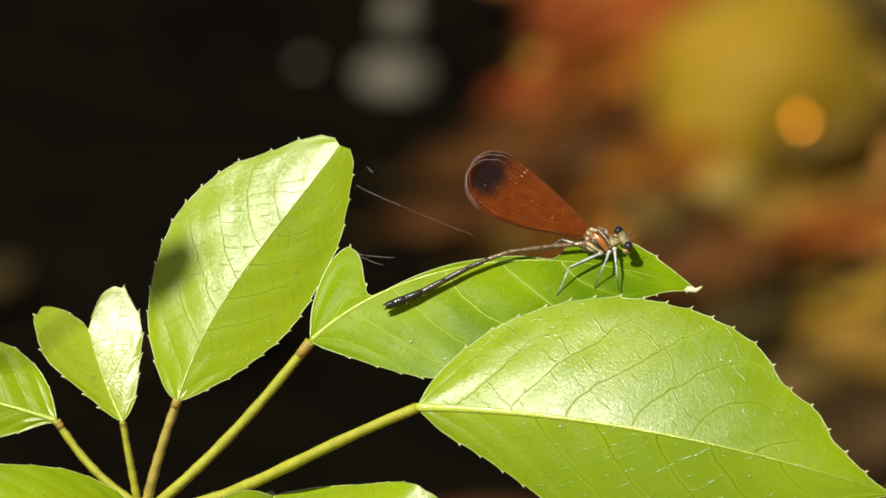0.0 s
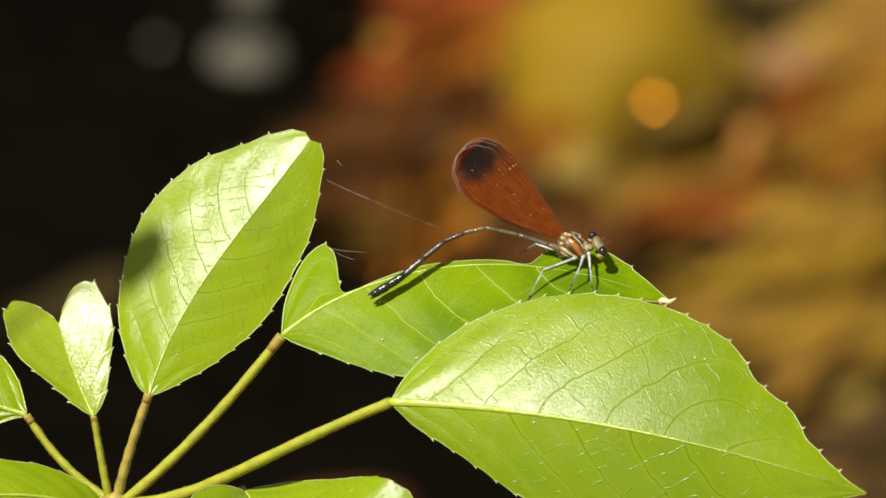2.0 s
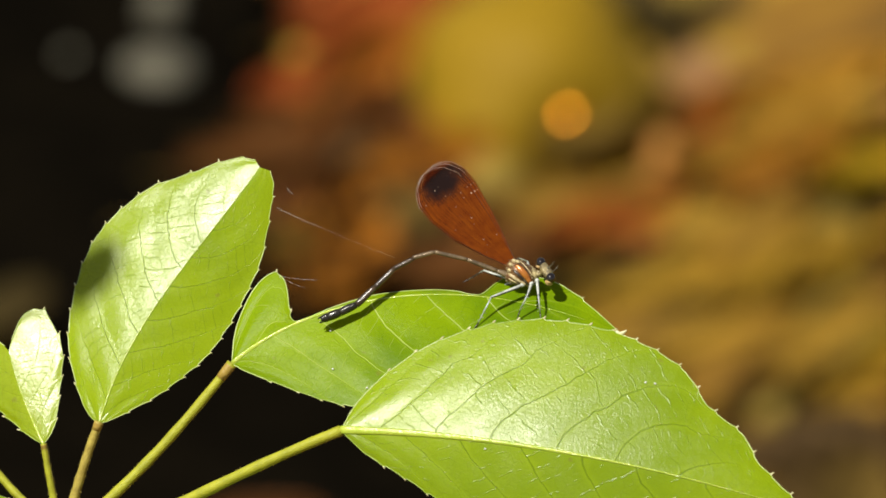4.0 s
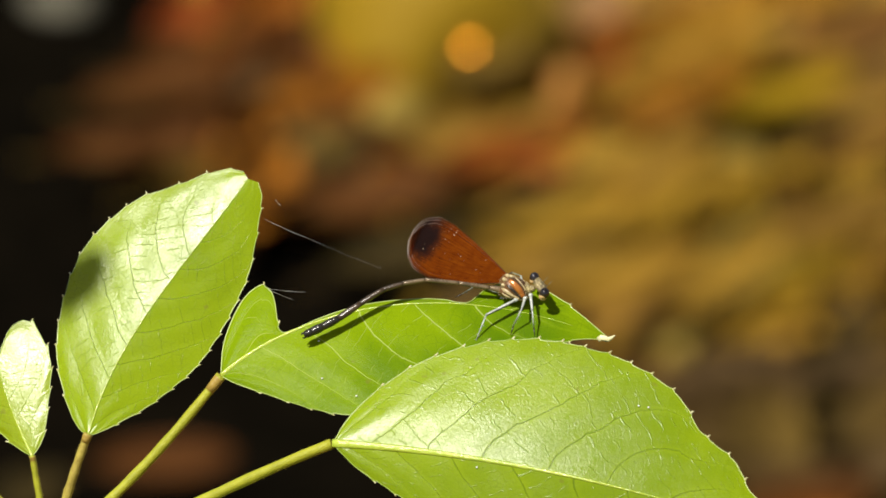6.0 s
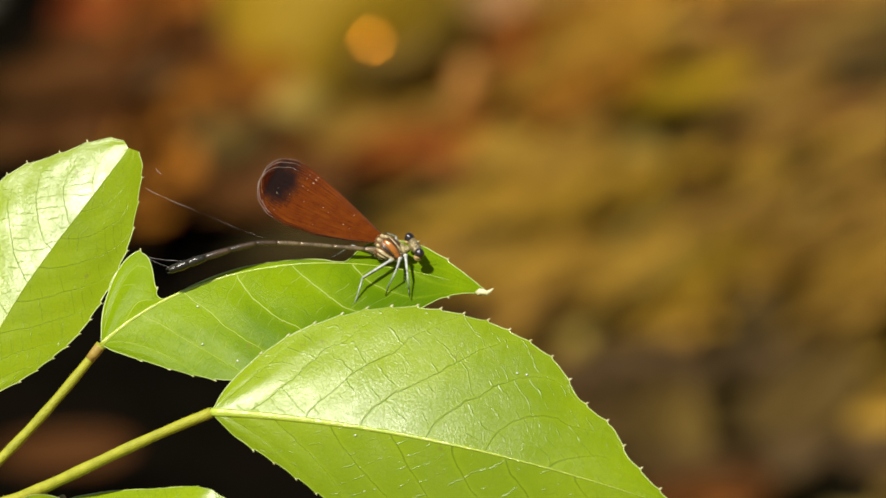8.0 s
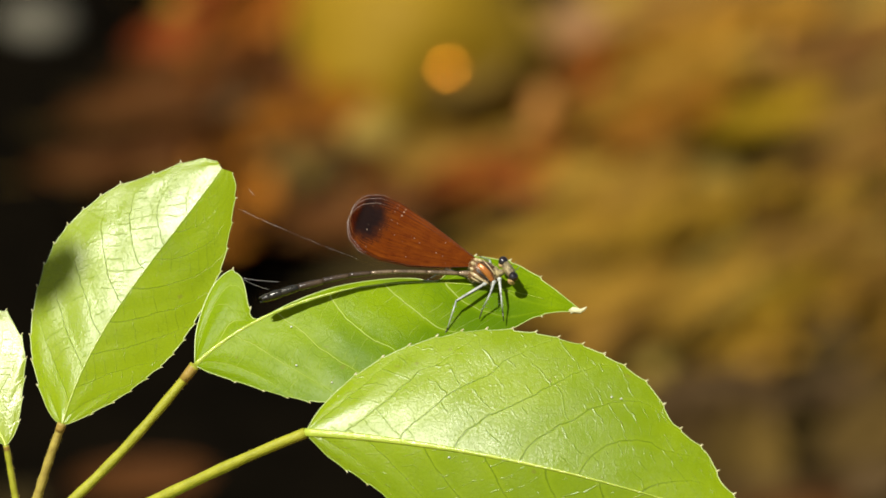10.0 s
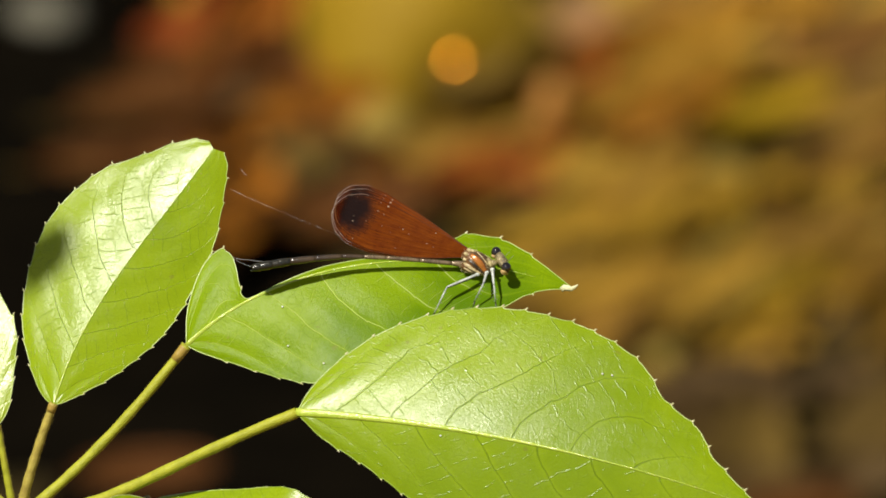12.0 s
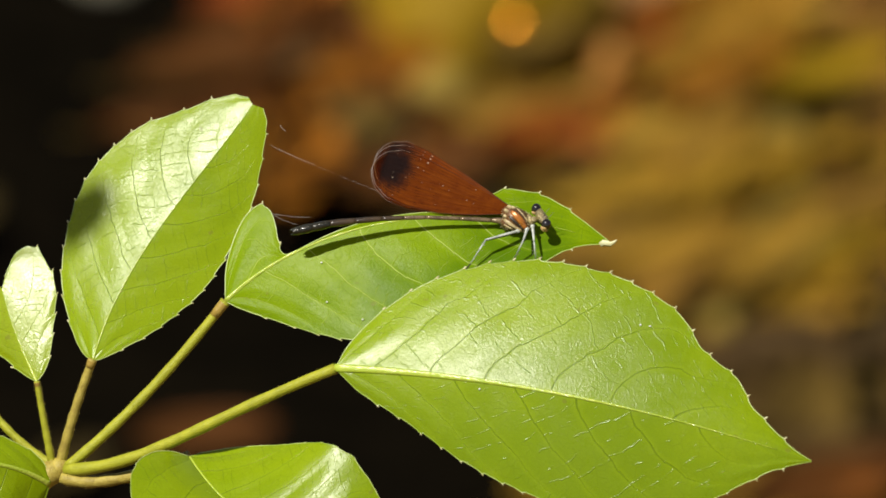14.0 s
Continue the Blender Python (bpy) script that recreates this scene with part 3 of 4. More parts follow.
fallen(105.4, -56.4, 80, BROWN, "dull brown fallen leaf on silt", 10, -10, 4)
fallen(-8.0, 24.6, 70, RUST, "dark rust-brown fallen leaf on silt", 20, -20, 0)
fallen(-0.4, 20.3, 75, RUST, "dark rust-brown fallen leaf on silt", 70, -20, 1)
fallen(-5.8, 11.7, 75, RUST, "dark rust-brown fallen leaf on silt", 130, -20, 2)
fallen(2.8, 6.3, 75, RUST, "dark rust-brown fallen leaf on silt", 40, -20, 3)
fallen(8.2, 21.4, 70, RUST, "dark rust-brown fallen leaf on silt", 100, -20, 4)
fallen(-11.2, 16.0, 70, BROWN, "dull brown fallen leaf on silt", 10, -15, 0)
fallen(9.3, 0.9, 75, BROWN, "dull brown fallen leaf on silt", 60, -15, 1)
fallen(16.8, -3.5, 75, RUST, "dark rust-brown fallen leaf on silt", 20, -15, 2)
fallen(-11.2, 32.2, 60, RED, "red-brown fallen leaf on silt", 50, -15, 3)
fallen(-2.6, 1.9, 80, BROWN, "dull brown fallen leaf on silt", 30, -15, 4)
fallen(9.3, 49.5, 60, RED, "red-brown fallen leaf on silt", 30, -20, 1)
fallen(-8.0, 50.5, 60, RED, "red-brown fallen leaf on silt", 70, -20, 2)
fallen(71.0, 17.0, 56, CHESTNUT, "chestnut-brown fallen leaf on silt", 50, -45, 0)
fallen(65.0, 24.5, 34, RED, "red-brown fallen leaf on silt", 70, -45, 1)
fallen(54.5, 9.5, 34, EMBER, "rust-orange fallen leaf on silt", 50, -45, 2)
fallen(8.2, 40.8, 60, EMBER, "rust-orange fallen leaf on silt", 30, -45, 4)
fallen(-0.4, 34.3, 60, EMBER, "rust-orange fallen leaf on silt", 60, -45, 0)
for u, v, turn in ((112.0, 27.0, 60), (124.0, 33.0, 40), (84.0, 30.0, 70), (96.0, 34.0, 50), (121.0, 9.0, 60), (78.0, 21.0, 50)):
    fallen(u, v, 72, CHESTNUT, "chestnut-brown fallen leaf on silt", turn * 0.7, -24, turn // 10, 1.5)
for u, v, turn in ((89.3, 20.3, 50), (99.0, 17.1, 40), (90.0, -1.6, 60), (106.0, -15.0, 50)):
    fallen(u, v, 50, YELLOW, "yellow-brown fallen leaf on silt", turn * 0.8, -30, turn // 10, 1.5)
for u, v, turn in ((111.1, -33.1, 60), (55.3, -4.3, 50), (103.1, 5.3, 60)):
    fallen(u, v, 60, DARK, "blackened fallen leaf on silt", turn, -30, turn // 10)
fallen(101.1, -63.4, 34, EMBER, "orange-red fallen leaf on silt", 20, -45, 3)
for u, v, turn in ((96.8, 1.9, 20), (116.2, 3.0, 40), (135.6, -9.9, 15), (101.1, -24.0, 30), (124.8, -28.3, 50), (133.5, -17.5, 25)):
    fallen(u, v, 64, OCHRE, "ochre fallen leaf on silt", 38 + turn // 3, -22, turn, 1.6)
# small bright and dark scraps in the drifts
for u, v, long, mat, label, turn in (
        (78.1, 14.4, 46, ORANGE, "orange-brown fallen leaf on silt", 60), (71.4, 2.7, 44, OCHRE, "ochre fallen leaf on silt", 55),
        (72.0, 30.0, 44, ORANGE, "orange-brown fallen leaf on silt", 50), (80.0, 25.0, 40, OCHRE, "ochre fallen leaf on silt", 60),
        (92.0, 23.0, 30, YELLOW, "yellow-brown fallen leaf on silt", 60), (101.5, 21.0, 30, YELLOW, "yellow-brown fallen leaf on silt", 58),
        (126.3, -19.7, 28, YELLOW, "yellow-brown fallen leaf on silt", 60), (92.0, -1.0, 28, PEACH, "pale peach scrap of leaf on silt", 62),
        (124.9, 32.6, 34, YELLOW, "yellow-brown fallen leaf on silt", 60), (76.7, -6.9, 30, YELLOW, "yellow-brown fallen leaf on silt", 60),
        (114.7, 2.6, 36, DARK, "blackened fallen leaf on silt", 60), (69.0, -14.4, 34, RUST, "rust-brown fallen leaf on silt", 60),
        (10.0, 14.4, 50, ORANGE, "orange fallen leaf on silt", 60), (33.6, 4.0, 34, ORANGE, "orange fallen leaf on silt", 40)):
    fallen(u, v, long * 1.25, mat, label, turn * 0.75, -26, int(v) % 5, 1.5)
stone(108.2, 31.0, 13, 10, PEACH, "pale peach pebble in the silt", 2)
fallen(-5.0, -1.0, 76, ORANGE, "orange fallen leaf at the bank", 70, -55, 1)
fallen(-5.0, 5.5, 60, ORANGE, "orange fallen leaf at the bank", 80, -55, 2)
fallen(-9.0, 2.5, 60, ORANGE, "orange fallen leaf at the bank", 100, -55, 3)
fallen(-4.5, -9.4, 26, EMBER, "rust-orange fallen leaf at the bank", 80, -45, 2)
for u, v, turn in ((-19.9, 18.1, 20), (-15.6, 8.4, 50), (-24.2, 7.3, 10)):
    fallen(u, v, 60, RUST, "dark rust-brown fallen leaf on the shade-dark bank", turn, -15, turn)
# added mirror disc, turned midway between sun and eye to throw a glint
bead = lay("wet_seed", STONES[0], GLINT_AMBER, look(ground_at(40.6, 27.9, 0.045), ground_at(40.6, 27.9, 0.045) - SUN_WAY - FRAME.to_3x3() @ Vector((0, 0, 1))),
           (0.0042, 0.0042, 0.0016),
           "small amber mirror disc added for a sun glint", "seed", "")


def scatter():
    """Loose leaves and pebbles over the rest of the bed, drawn out along the current; on the bank fewer, in a dark tone
    that stands in for shade.
    """
    rng = random.Random(7)
    tones = {OCHRE: "ochre", BROWN: "dull brown", ORANGE: "orange-brown", OLIVE: "olive", YELLOW: "yellow-brown", DARK: "blackened", RUST: "rust-brown"}
    for i in range(190):
        x, y = rng.uniform(-0.42, 0.40), rng.uniform(1.7, 3.6)
        bank = x < SHADE_EDGE(y)
        if bank and rng.random() < 0.96:
            continue
        mat = rng.choice((DARK,) if bank else (OCHRE, OCHRE, OLIVE, BROWN, BROWN, ORANGE, OLIVE, YELLOW, RUST, DARK))
        size = rng.uniform(32, 74) * 0.001
        lay("fallen_leaf", LITTER[i % 5], mat, Matrix.Translation((x, y, 0.012 + (0.016 if bank else 0)))
            @ pose(0, 0, 0, rng.uniform(0, 30), rng.uniform(-12, 12), 58 + rng.gauss(0, 22)), (size * 1.25, size, size),
            tones[mat] + " fallen leaf on the wet bed", "leaf", "fallen leaves on the streambed")
    for i in range(110):
        x, y = rng.uniform(-0.1, 0.42), rng.uniform(1.7, 3.6)
        if x < SHADE_EDGE(y) + 0.02:
            continue
        mat = rng.choice((OLIVE, OLIVE, OLIVE, BROWN, OCHRE))
        r = rng.uniform(7, 20) * 0.001
        lay("stone", STONES[i % 5], mat, Matrix.Translation((x, y, r * 0.2)) @ pose(0, 0, 0, 0, 0, rng.uniform(0, 360)),
            (r * 1.2, r, r * 0.7), tones[mat] + " pebble in the streambed", "stone", "stones in the stream")


scatter()


# ---- the sprig ----
NODE = Vector((-62.7, -48.6, -6))
sprig = new("shrub_sprig")
sprig.matrix_world = FRAME.copy()
tagged(sprig, "sunlit sprig of glossy green toothed leaves on long stalks", "plant")

def mm_of(pairs, k=0.108):
    return [(s, w * k) for s, w in pairs]


def build_sprig():
    foot = FRAME.inverted() @ Vector((-0.42, 0.25, -0.01)) * 1000
    stalk("stem", sprig, [NODE, NODE + Vector((-26, -12, -9)), NODE + Vector((-70, -150, -10)), foot], 2.4, 4.5, STALK_TAN, "tan woody stem")
    bm = bmesh.new()
    ball(bm, NODE * 0.001, (0.0022, 0.0021, 0.0021))
    part("stem_node", bm, STALK_TAN, sprig)
    stalk("petiole", sprig, [(-62.5, -48.0, -6), (-60.4, -39.0, -3), (-56.2, -27.7, 0)], 1.0, 0.8, STALK_TAN, "tan leaf stalk")
    stalk("petiole", sprig, [(-61.2, -48.4, -5), (-46.6, -36.9, -2), (-30.8, -16.6, 0)], 1.05, 0.9, PETIOLE)
    stalk("petiole", sprig, [(-61.4, -48.9, -4), (-49.8, -48.8, 3), (-40.2, -43.3, 8), (-29.5, -36.9, 14), (-10.0, -29.1, 20)], 1.25, 0.95, PETIOLE)
    stalk("petiole", sprig, [(-64.0, -48.0, -6), (-65.4, -40.8, -4), (-66.9, -32.0, -3)], 0.8, 0.55, PETIOLE)
    stalk("petiole", sprig, [(-64.2, -47.9, -8), (-72.8, -43.2, -10), (-79.9, -31.9, -10)], 0.9, 0.7, PETIOLE)
    stalk("petiole", sprig, [(-62.2, -50.4, -4), (-56.6, -52.4, -2), (-48.0, -50.4, 0), (-37.8, -46.2, 5)], 1.2, 1.1, STALK_TAN)
    first = leaf_blade("leaflet", sprig, [(-56.2, -28.1, 0), (-51.1, -8.9, -5), (-36.7, 5.3, -9), (-25.6, 21.0, -11.5)],
                       mm_of([(0, 3), (0.02, 21), (0.05, 39), (0.09, 57), (0.14, 79), (0.2, 104), (0.27, 125), (0.35, 144), (0.43, 159), (0.52, 168), (0.6, 165), (0.66, 157), (0.72, 147), (0.77, 134), (0.81, 113), (0.85, 91), (0.89, 74), (0.93, 55), (0.965, 38), (1, 13)]),
                       mm_of([(0, 2), (0.02, 17), (0.05, 35), (0.09, 53), (0.14, 74), (0.2, 92), (0.27, 107), (0.35, 121), (0.43, 127), (0.52, 126), (0.6, 121), (0.66, 115), (0.72, 108), (0.77, 99), (0.81, 87), (0.85, 74), (0.89, 61), (0.93, 48), (0.965, 38), (1, 18)]),
                       LEAF, ((0, 22), (0.4, 17), (1, 13)), ((0, 2), (1, 0)), (-0.06, 0.1, 1), ((0, 0), (0.8, 0), (1, 0.5)), ((0, 0), (0.8, 0), (1, 0.3)), 15, 0.35, 7, 0.25, 0.10, 0.07, 0.14,
                       "upright glossy green leaf with a bleached sheen", 3)
    small = leaf_blade("leaflet", sprig, [(-66.9, -32.0, -3), (-69.7, -26.4, -5), (-72.2, -20.5, -7), (-73.7, -14.3, -9)],
                       mm_of([(0, 1), (0.05, 7), (0.1, 13), (0.2, 23), (0.3, 33), (0.4, 46), (0.5, 63), (0.6, 88), (0.7, 98), (0.78, 95), (0.85, 75), (0.9, 48), (0.95, 22), (1, 5)]),
                       mm_of([(0, 1), (0.05, 19), (0.1, 30), (0.2, 47), (0.3, 60), (0.4, 72), (0.5, 82), (0.6, 92), (0.7, 94), (0.78, 88), (0.85, 79), (0.9, 64), (0.95, 40), (1, 8)]),
                       LEAF_YOUNG, ((0, 24), (1, 24)), ((0, -14), (1, -8)), (-0.14, 0.36, 1), ((0, 0), (0.3, 0.2), (0.55, 0.5), (0.75, 0.85), (0.9, 1.5), (1, 2)), ((0, 0), (0.3, 0.25), (0.55, 0.32), (0.75, 0.6), (0.9, 1.2), (1, 2)),
                       7, 0.4, 5, 0.25, 0.05, 0.1, 0.4,
                       "small heart-shaped young leaf with a white sheen", 5)
    side = leaf_blade("leaflet", sprig, [(-79.9, -31.9, -10), (-91.4, -28.0, -10), (-110.0, -23.5, -14), (-130.0, -21.5, -18)],
                      mm_of([(0, 2), (0.06, 13), (0.12, 28), (0.2, 48), (0.3, 68), (0.5, 88), (0.75, 70), (1, 0)]),
                      mm_of([(0, 2), (0.05, 33), (0.1, 59), (0.15, 78), (0.21, 94), (0.3, 112), (0.5, 122), (0.75, 85), (1, 0)]),
                      LEAF, ((0, 10), (1, 10)), ((0, 15), (1, 15)), (0, 0.2, 1), teeth=10, tooth=0.25, veins=7, lean=0.25, quilt=0.2, curl=0.05, rib=0.7, label="green leaf partly in shade", seed=6)
    low = leaf_blade("leaflet", sprig, [(-64.5, -51.8, -4), (-76.0, -43.5, 6), (-95.5, -47.3, 8), (-110.6, -51.6, 4)],
                     mm_of([(0, 8), (0.02, 70), (0.06, 120), (0.2, 150), (0.5, 150), (0.8, 90), (1, 0)]),
                     mm_of([(0, 8), (0.04, 34), (0.1, 46), (0.3, 66), (0.6, 80), (0.85, 55), (1, 0)]),
                     LEAF, ((0, 10), (1, 10)), ((0, 15), (1, 15)), (0, 0.3, 1), ((0, -0.5), (0.2, -0.4), (0.5, 0), (1, 0)), teeth=9, tooth=0.22, veins=7, quilt=0.25, curl=0.08, rib=0.8,
                     label="broad green leaf beside the stem node", seed=7)
    under = leaf_blade("leaflet", sprig, [(-37.7, -46.1, 6), (-29.0, -59.8, 24), (-12.6, -66.6, 28), (5.7, -66.6, 22)],
                       mm_of([(0, 6), (0.02, 28), (0.05, 52), (0.09, 80), (0.14, 104), (0.2, 126), (0.27, 144), (0.35, 164), (0.43, 178), (0.52, 188), (0.6, 192), (0.72, 184), (0.81, 150), (0.89, 100), (0.95, 52), (1, 0)]),
                       mm_of([(0, 4), (0.02, 27), (0.05, 53), (0.09, 80), (0.14, 106), (0.2, 124), (0.3, 132), (0.6, 100), (1, 0)]),
                       LEAF, ((0, 4), (1, 4)), ((0, -46), (0.4, -40), (1, -20)), (0.16, 0.08, 1), ((0, -0.5), (0.12, -0.38), (0.4, -0.2), (1, 0)), ((0, -0.5), (0.06, -0.4), (0.12, -0.3), (0.3, -0.2), (1, 0)), teeth=9, tooth=0.15, veins=7, quilt=0.25, curl=0.08, rib=0.3,
                       label="broad green leaf hanging below the stalks", seed=8)
    perch = leaf_blade("leaflet", sprig, [(-30.8, -16.6, 0), (-15.6, -3.1, 0), (12.5, 3.3, 0), (43.1, -9.1, 3)],
                       mm_of([(0, 9), (0.02, 41), (0.04, 57), (0.06, 74), (0.08, 88), (0.1, 91), (0.12, 80), (0.14, 53), (0.16, 28), (0.18, 16), (0.2, 9), (0.225, 3), (0.27, 2), (0.33, 4), (0.45, 8), (0.6, 8), (0.65, 6), (0.67, 2), (0.70, 2), (0.735, 32), (0.78, 50), (0.86, 46), (0.93, 24), (1, 1)]),
                       mm_of([(0, 6), (0.02, 27), (0.05, 52), (0.1, 85), (0.15, 113), (0.2, 135), (0.25, 152), (0.3, 165), (0.4, 174), (0.5, 172), (0.6, 155), (0.7, 132), (0.8, 98), (0.88, 60), (0.92, 30), (0.96, 14), (1, 2)]),
                       LEAF_PALE, ((0, 6), (0.2, 4), (0.3, 12), (0.6, 14), (0.75, 4), (1, 4)), ((0, 0), (1, 0)), (-0.04, 0.62, 1),
                       ((0, 0.6), (0.06, 0.58), (0.1, 0.76), (0.14, 1.05), (0.2, 1.35), (0.25, 0), (1, 0)), teeth=15, tooth=0.4, veins=7, lean=0.25, quilt=0.17, curl=0.02,
                       rib=0.65, label="green leaf with eaten edges bearing the damselfly", seed=9,
                       specks=((-1, 0.31, 0.22), (-1, 0.28, 0.6), (-1, 0.37, 0.85)), flat=False)
    broad = leaf_blade("leaflet", sprig, [(-10.1, -29.0, 20), (20.6, -29.8, 30), (50.7, -36.3, 34), (79.8, -46.0, 33)],
                       mm_of([(0, 4), (0.02, 47), (0.05, 86), (0.09, 125), (0.14, 164), (0.2, 195), (0.27, 222), (0.35, 239), (0.43, 243), (0.52, 237), (0.6, 218), (0.66, 194), (0.69, 170), (0.72, 140), (0.77, 119), (0.81, 104), (0.85, 62), (0.89, 42), (0.93, 21), (0.965, 8), (1, 0)]),
                       mm_of([(0, 2), (0.02, 16), (0.05, 39), (0.09, 57), (0.14, 78), (0.2, 105), (0.27, 137), (0.35, 162), (0.43, 179), (0.52, 192), (0.6, 195), (0.66, 190), (0.72, 174), (0.77, 155), (0.81, 127), (0.85, 98), (0.89, 66), (0.93, 36), (0.965, 18), (1, 1)]),
                       LEAF, ((0, 9), (0.4, 9), (1, 7)), ((0, 5), (1, 6)), (-0.1, 0.2, 1), teeth=21, tooth=0.48, veins=8, quilt=0.11, curl=0.09,
                       rib=1.2, label="broad glossy green leaf with toothed edge", seed=11, specks=((1, 0.61, 0.76), (1, 0.59, 0.7), (-1, 0.3, 0.12)))
    return perch, broad


perch, broad = build_sprig()


def withered_tip():
    """The brown curled end of the perch leaf."""
    bm = bmesh.new()
    for k, (a, b) in enumerate((((-18, 2, 0.2), (12, -4, 0.8)),)):
        a, b = (Vector((p[0] * 0.108, -p[1] * 0.108, p[2])) * 0.001 for p in (a, b))
        tube(bm, [a.lerp(b, i / 5) + Vector((0, 0.0003 * math.sin(i * 1.5 + k), 0)) for i in range(6)],
             [0.0005, 0.00062, 0.00058, 0.0005, 0.00032, 0.00008], 6, 0.35)
    tip = part("withered_tip", bm, TOOTH, perch, "dry tan curled leaf tip")
    tip.location = (Vector((43.1, -9.1, 3)) - Vector((-30.8, -16.6, 0))) * 0.001


def nibbled_edge():
    """Dry crumbs of blade along the eaten upper edge of the perch leaf."""
    rng = random.Random(4)
    for x, y, long in ((40.2, 12.5, 1.5), (42.6, 12.5, 1.9), (45.6, 12.0, 1.6), (43.9, 10.6, 0.9)):
        bm = bmesh.new()
        path = [Vector((x + long * (i / 5 - 0.5), y + 0.25 * math.sin(i * 1.7 + x), 1.0)) * 0.001 for i in range(6)]
        tube(bm, path, [0.00005] + [0.0002 * rng.uniform(0.6, 1.2) for _ in range(4)] + [0.00005], 6, 0.5)
        part("eaten_edge", bm, TOOTH, perch, "dry tan crumb of eaten leaf edge")


withered_tip()
nibbled_edge()


def build_overhang():
    """The tall shoot beside the sprig whose leaf shades part of it."""
    way = Vector((-0.36, 0.60, 0.72)).normalized()
    spot = Vector((-61.4, -2.1, -4)) + way * 600
    shoot = new("shrub_shoot")
    shoot.matrix_world = FRAME.copy()
    tagged(shoot, "tall green shoot of the same shrub leaning over", "plant")
    foot = FRAME.inverted() @ Vector((-0.62, -0.1, -0.01)) * 1000
    stalk("stem", shoot, [foot, foot.lerp(spot, 0.5) + Vector((-120, 0, 0)), spot + Vector((-70, 20, 0)), spot + Vector((-2.5, -8, 0))], 4.5, 0.5, STALK_TAN)
    tip = [tuple(spot + Vector(p)) for p in ((-2.5, -8, 0), (0, 0, 1), (2, 9, 0))]
    leaf_blade("leaflet", shoot, tip, [(0, 0.5), (0.3, 6.6), (0.7, 6), (1, 0)], [(0, 0.5), (0.3, 6.4), (0.7, 5.6), (1, 0)], LEAF, label="", seed=12, teeth=6)
    far = Vector((-111.7, -23.7, -10)) + way * 600
    stalk("petiole", shoot, [tuple(spot + Vector((-40, 8, 0))), tuple(far + Vector((20, 0, 0))), tuple(far + Vector((13, 0, 0)))], 0.9, 0.6, PETIOLE)
    leaf_blade("leaflet", shoot, [tuple(far + Vector(p)) for p in ((15, 0, 0), (0, 3, 2), (-24, 0, 0))], [(0, 2), (0.3, 12), (0.7, 12), (1, 0)],
               [(0, 2), (0.3, 12), (0.7, 12), (1, 0)], LEAF, label="", seed=13, teeth=9)
    return shoot


shoot = build_overhang()


def thread(a, b, r=0.024, sag=0.15):
    bm = bmesh.new()
    a, b = Vector(a), Vector(b)
    path = [(a.lerp(b, i / 8) - Vector((0, sag * 4 * (i / 8) * (1 - i / 8), 0))) * 0.001 for i in range(9)]
    tube(bm, path, [r * 0.001] * 9, 5)
    ob = part("spider_thread", bm, SILK)
    ob.matrix_world = FRAME.copy()
    return tagged(ob, "fine pale spider silk strung from a leaf edge", "spider silk", "spider threads")


thread((-22.4, 13.3, -13), (-13.7, 9.4, -13), 0.014)
thread((-13.7, 9.4, -13), (0.6, 3.6, -12), 0.005)
thread((-21.8, 0.1, 1), (-14.7, -0.6, 0), 0.014)
thread((-21.8, -0.1, 1), (-16.8, -2.1, 0), 0.012)
thread((-20.3, 17.0, -13), (-19.2, 15.9, -13), 0.016)


# ---- the damselfly ----
fly = new("damselfly")
tagged(fly, "rust-winged damselfly with a dark slender body on a leaf", "damselfly")
fly.matrix_world = FRAME @ Matrix.Translation(mm(30.2, 0, 0))


def at_eye(x, y, w=0.0):
    """A place on the insect: tenths of mm or so across and down from the near eye, mm towards the viewer."""
    return mm(x * 0.108, -y * 0.108, w)


LUMPS = (((-51, -9, 1.7), (0.0029, 0.0021, 0.0021), -28), ((-63, -19, 1.5), (0.0017, 0.0014, 0.0016), -20),
         ((-63, -1, 1.6), (0.0019, 0.0012, 0.0017), -8), ((-42, 4, 2.0), (0.0016, 0.0010, 0.0015), -10))


def flank(x, y):
    """How far the near side of the thorax stands out at a place on it, in mm."""
    best = 1.2
    for (cx, cy, cw), (a, b, c), turn in LUMPS:
        dx, dy, k = (x - cx) * 0.000108, -(y - cy) * 0.000108, radians(turn)
        u, v = dx * math.cos(k) + dy * math.sin(k), dy * math.cos(k) - dx * math.sin(k)
        r = (u / a) ** 2 + (v / b) ** 2
        if r < 1:
            best = max(best, cw + c * 1000 * math.sqrt(1 - r))
    return best


def stripe(name, points, half, mat, thorax, label, proud=0.02):
    """A band that lies on the side of the thorax; half: its half width in mm."""
    bm = bmesh.new()
    flat = [bow([(x, y, 0) for x, y in points], i / 12) for i in range(13)]
    tube(bm, [at_eye(p.x, p.y, flank(p.x, p.y) + proud) for p in flat],
         [0.001 * half * (0.45 + 0.55 * math.sin(math.pi * (0.12 + 0.76 * i / 12))) for i in range(13)], 8, 0.3)
    part(name, bm, mat, thorax, label)


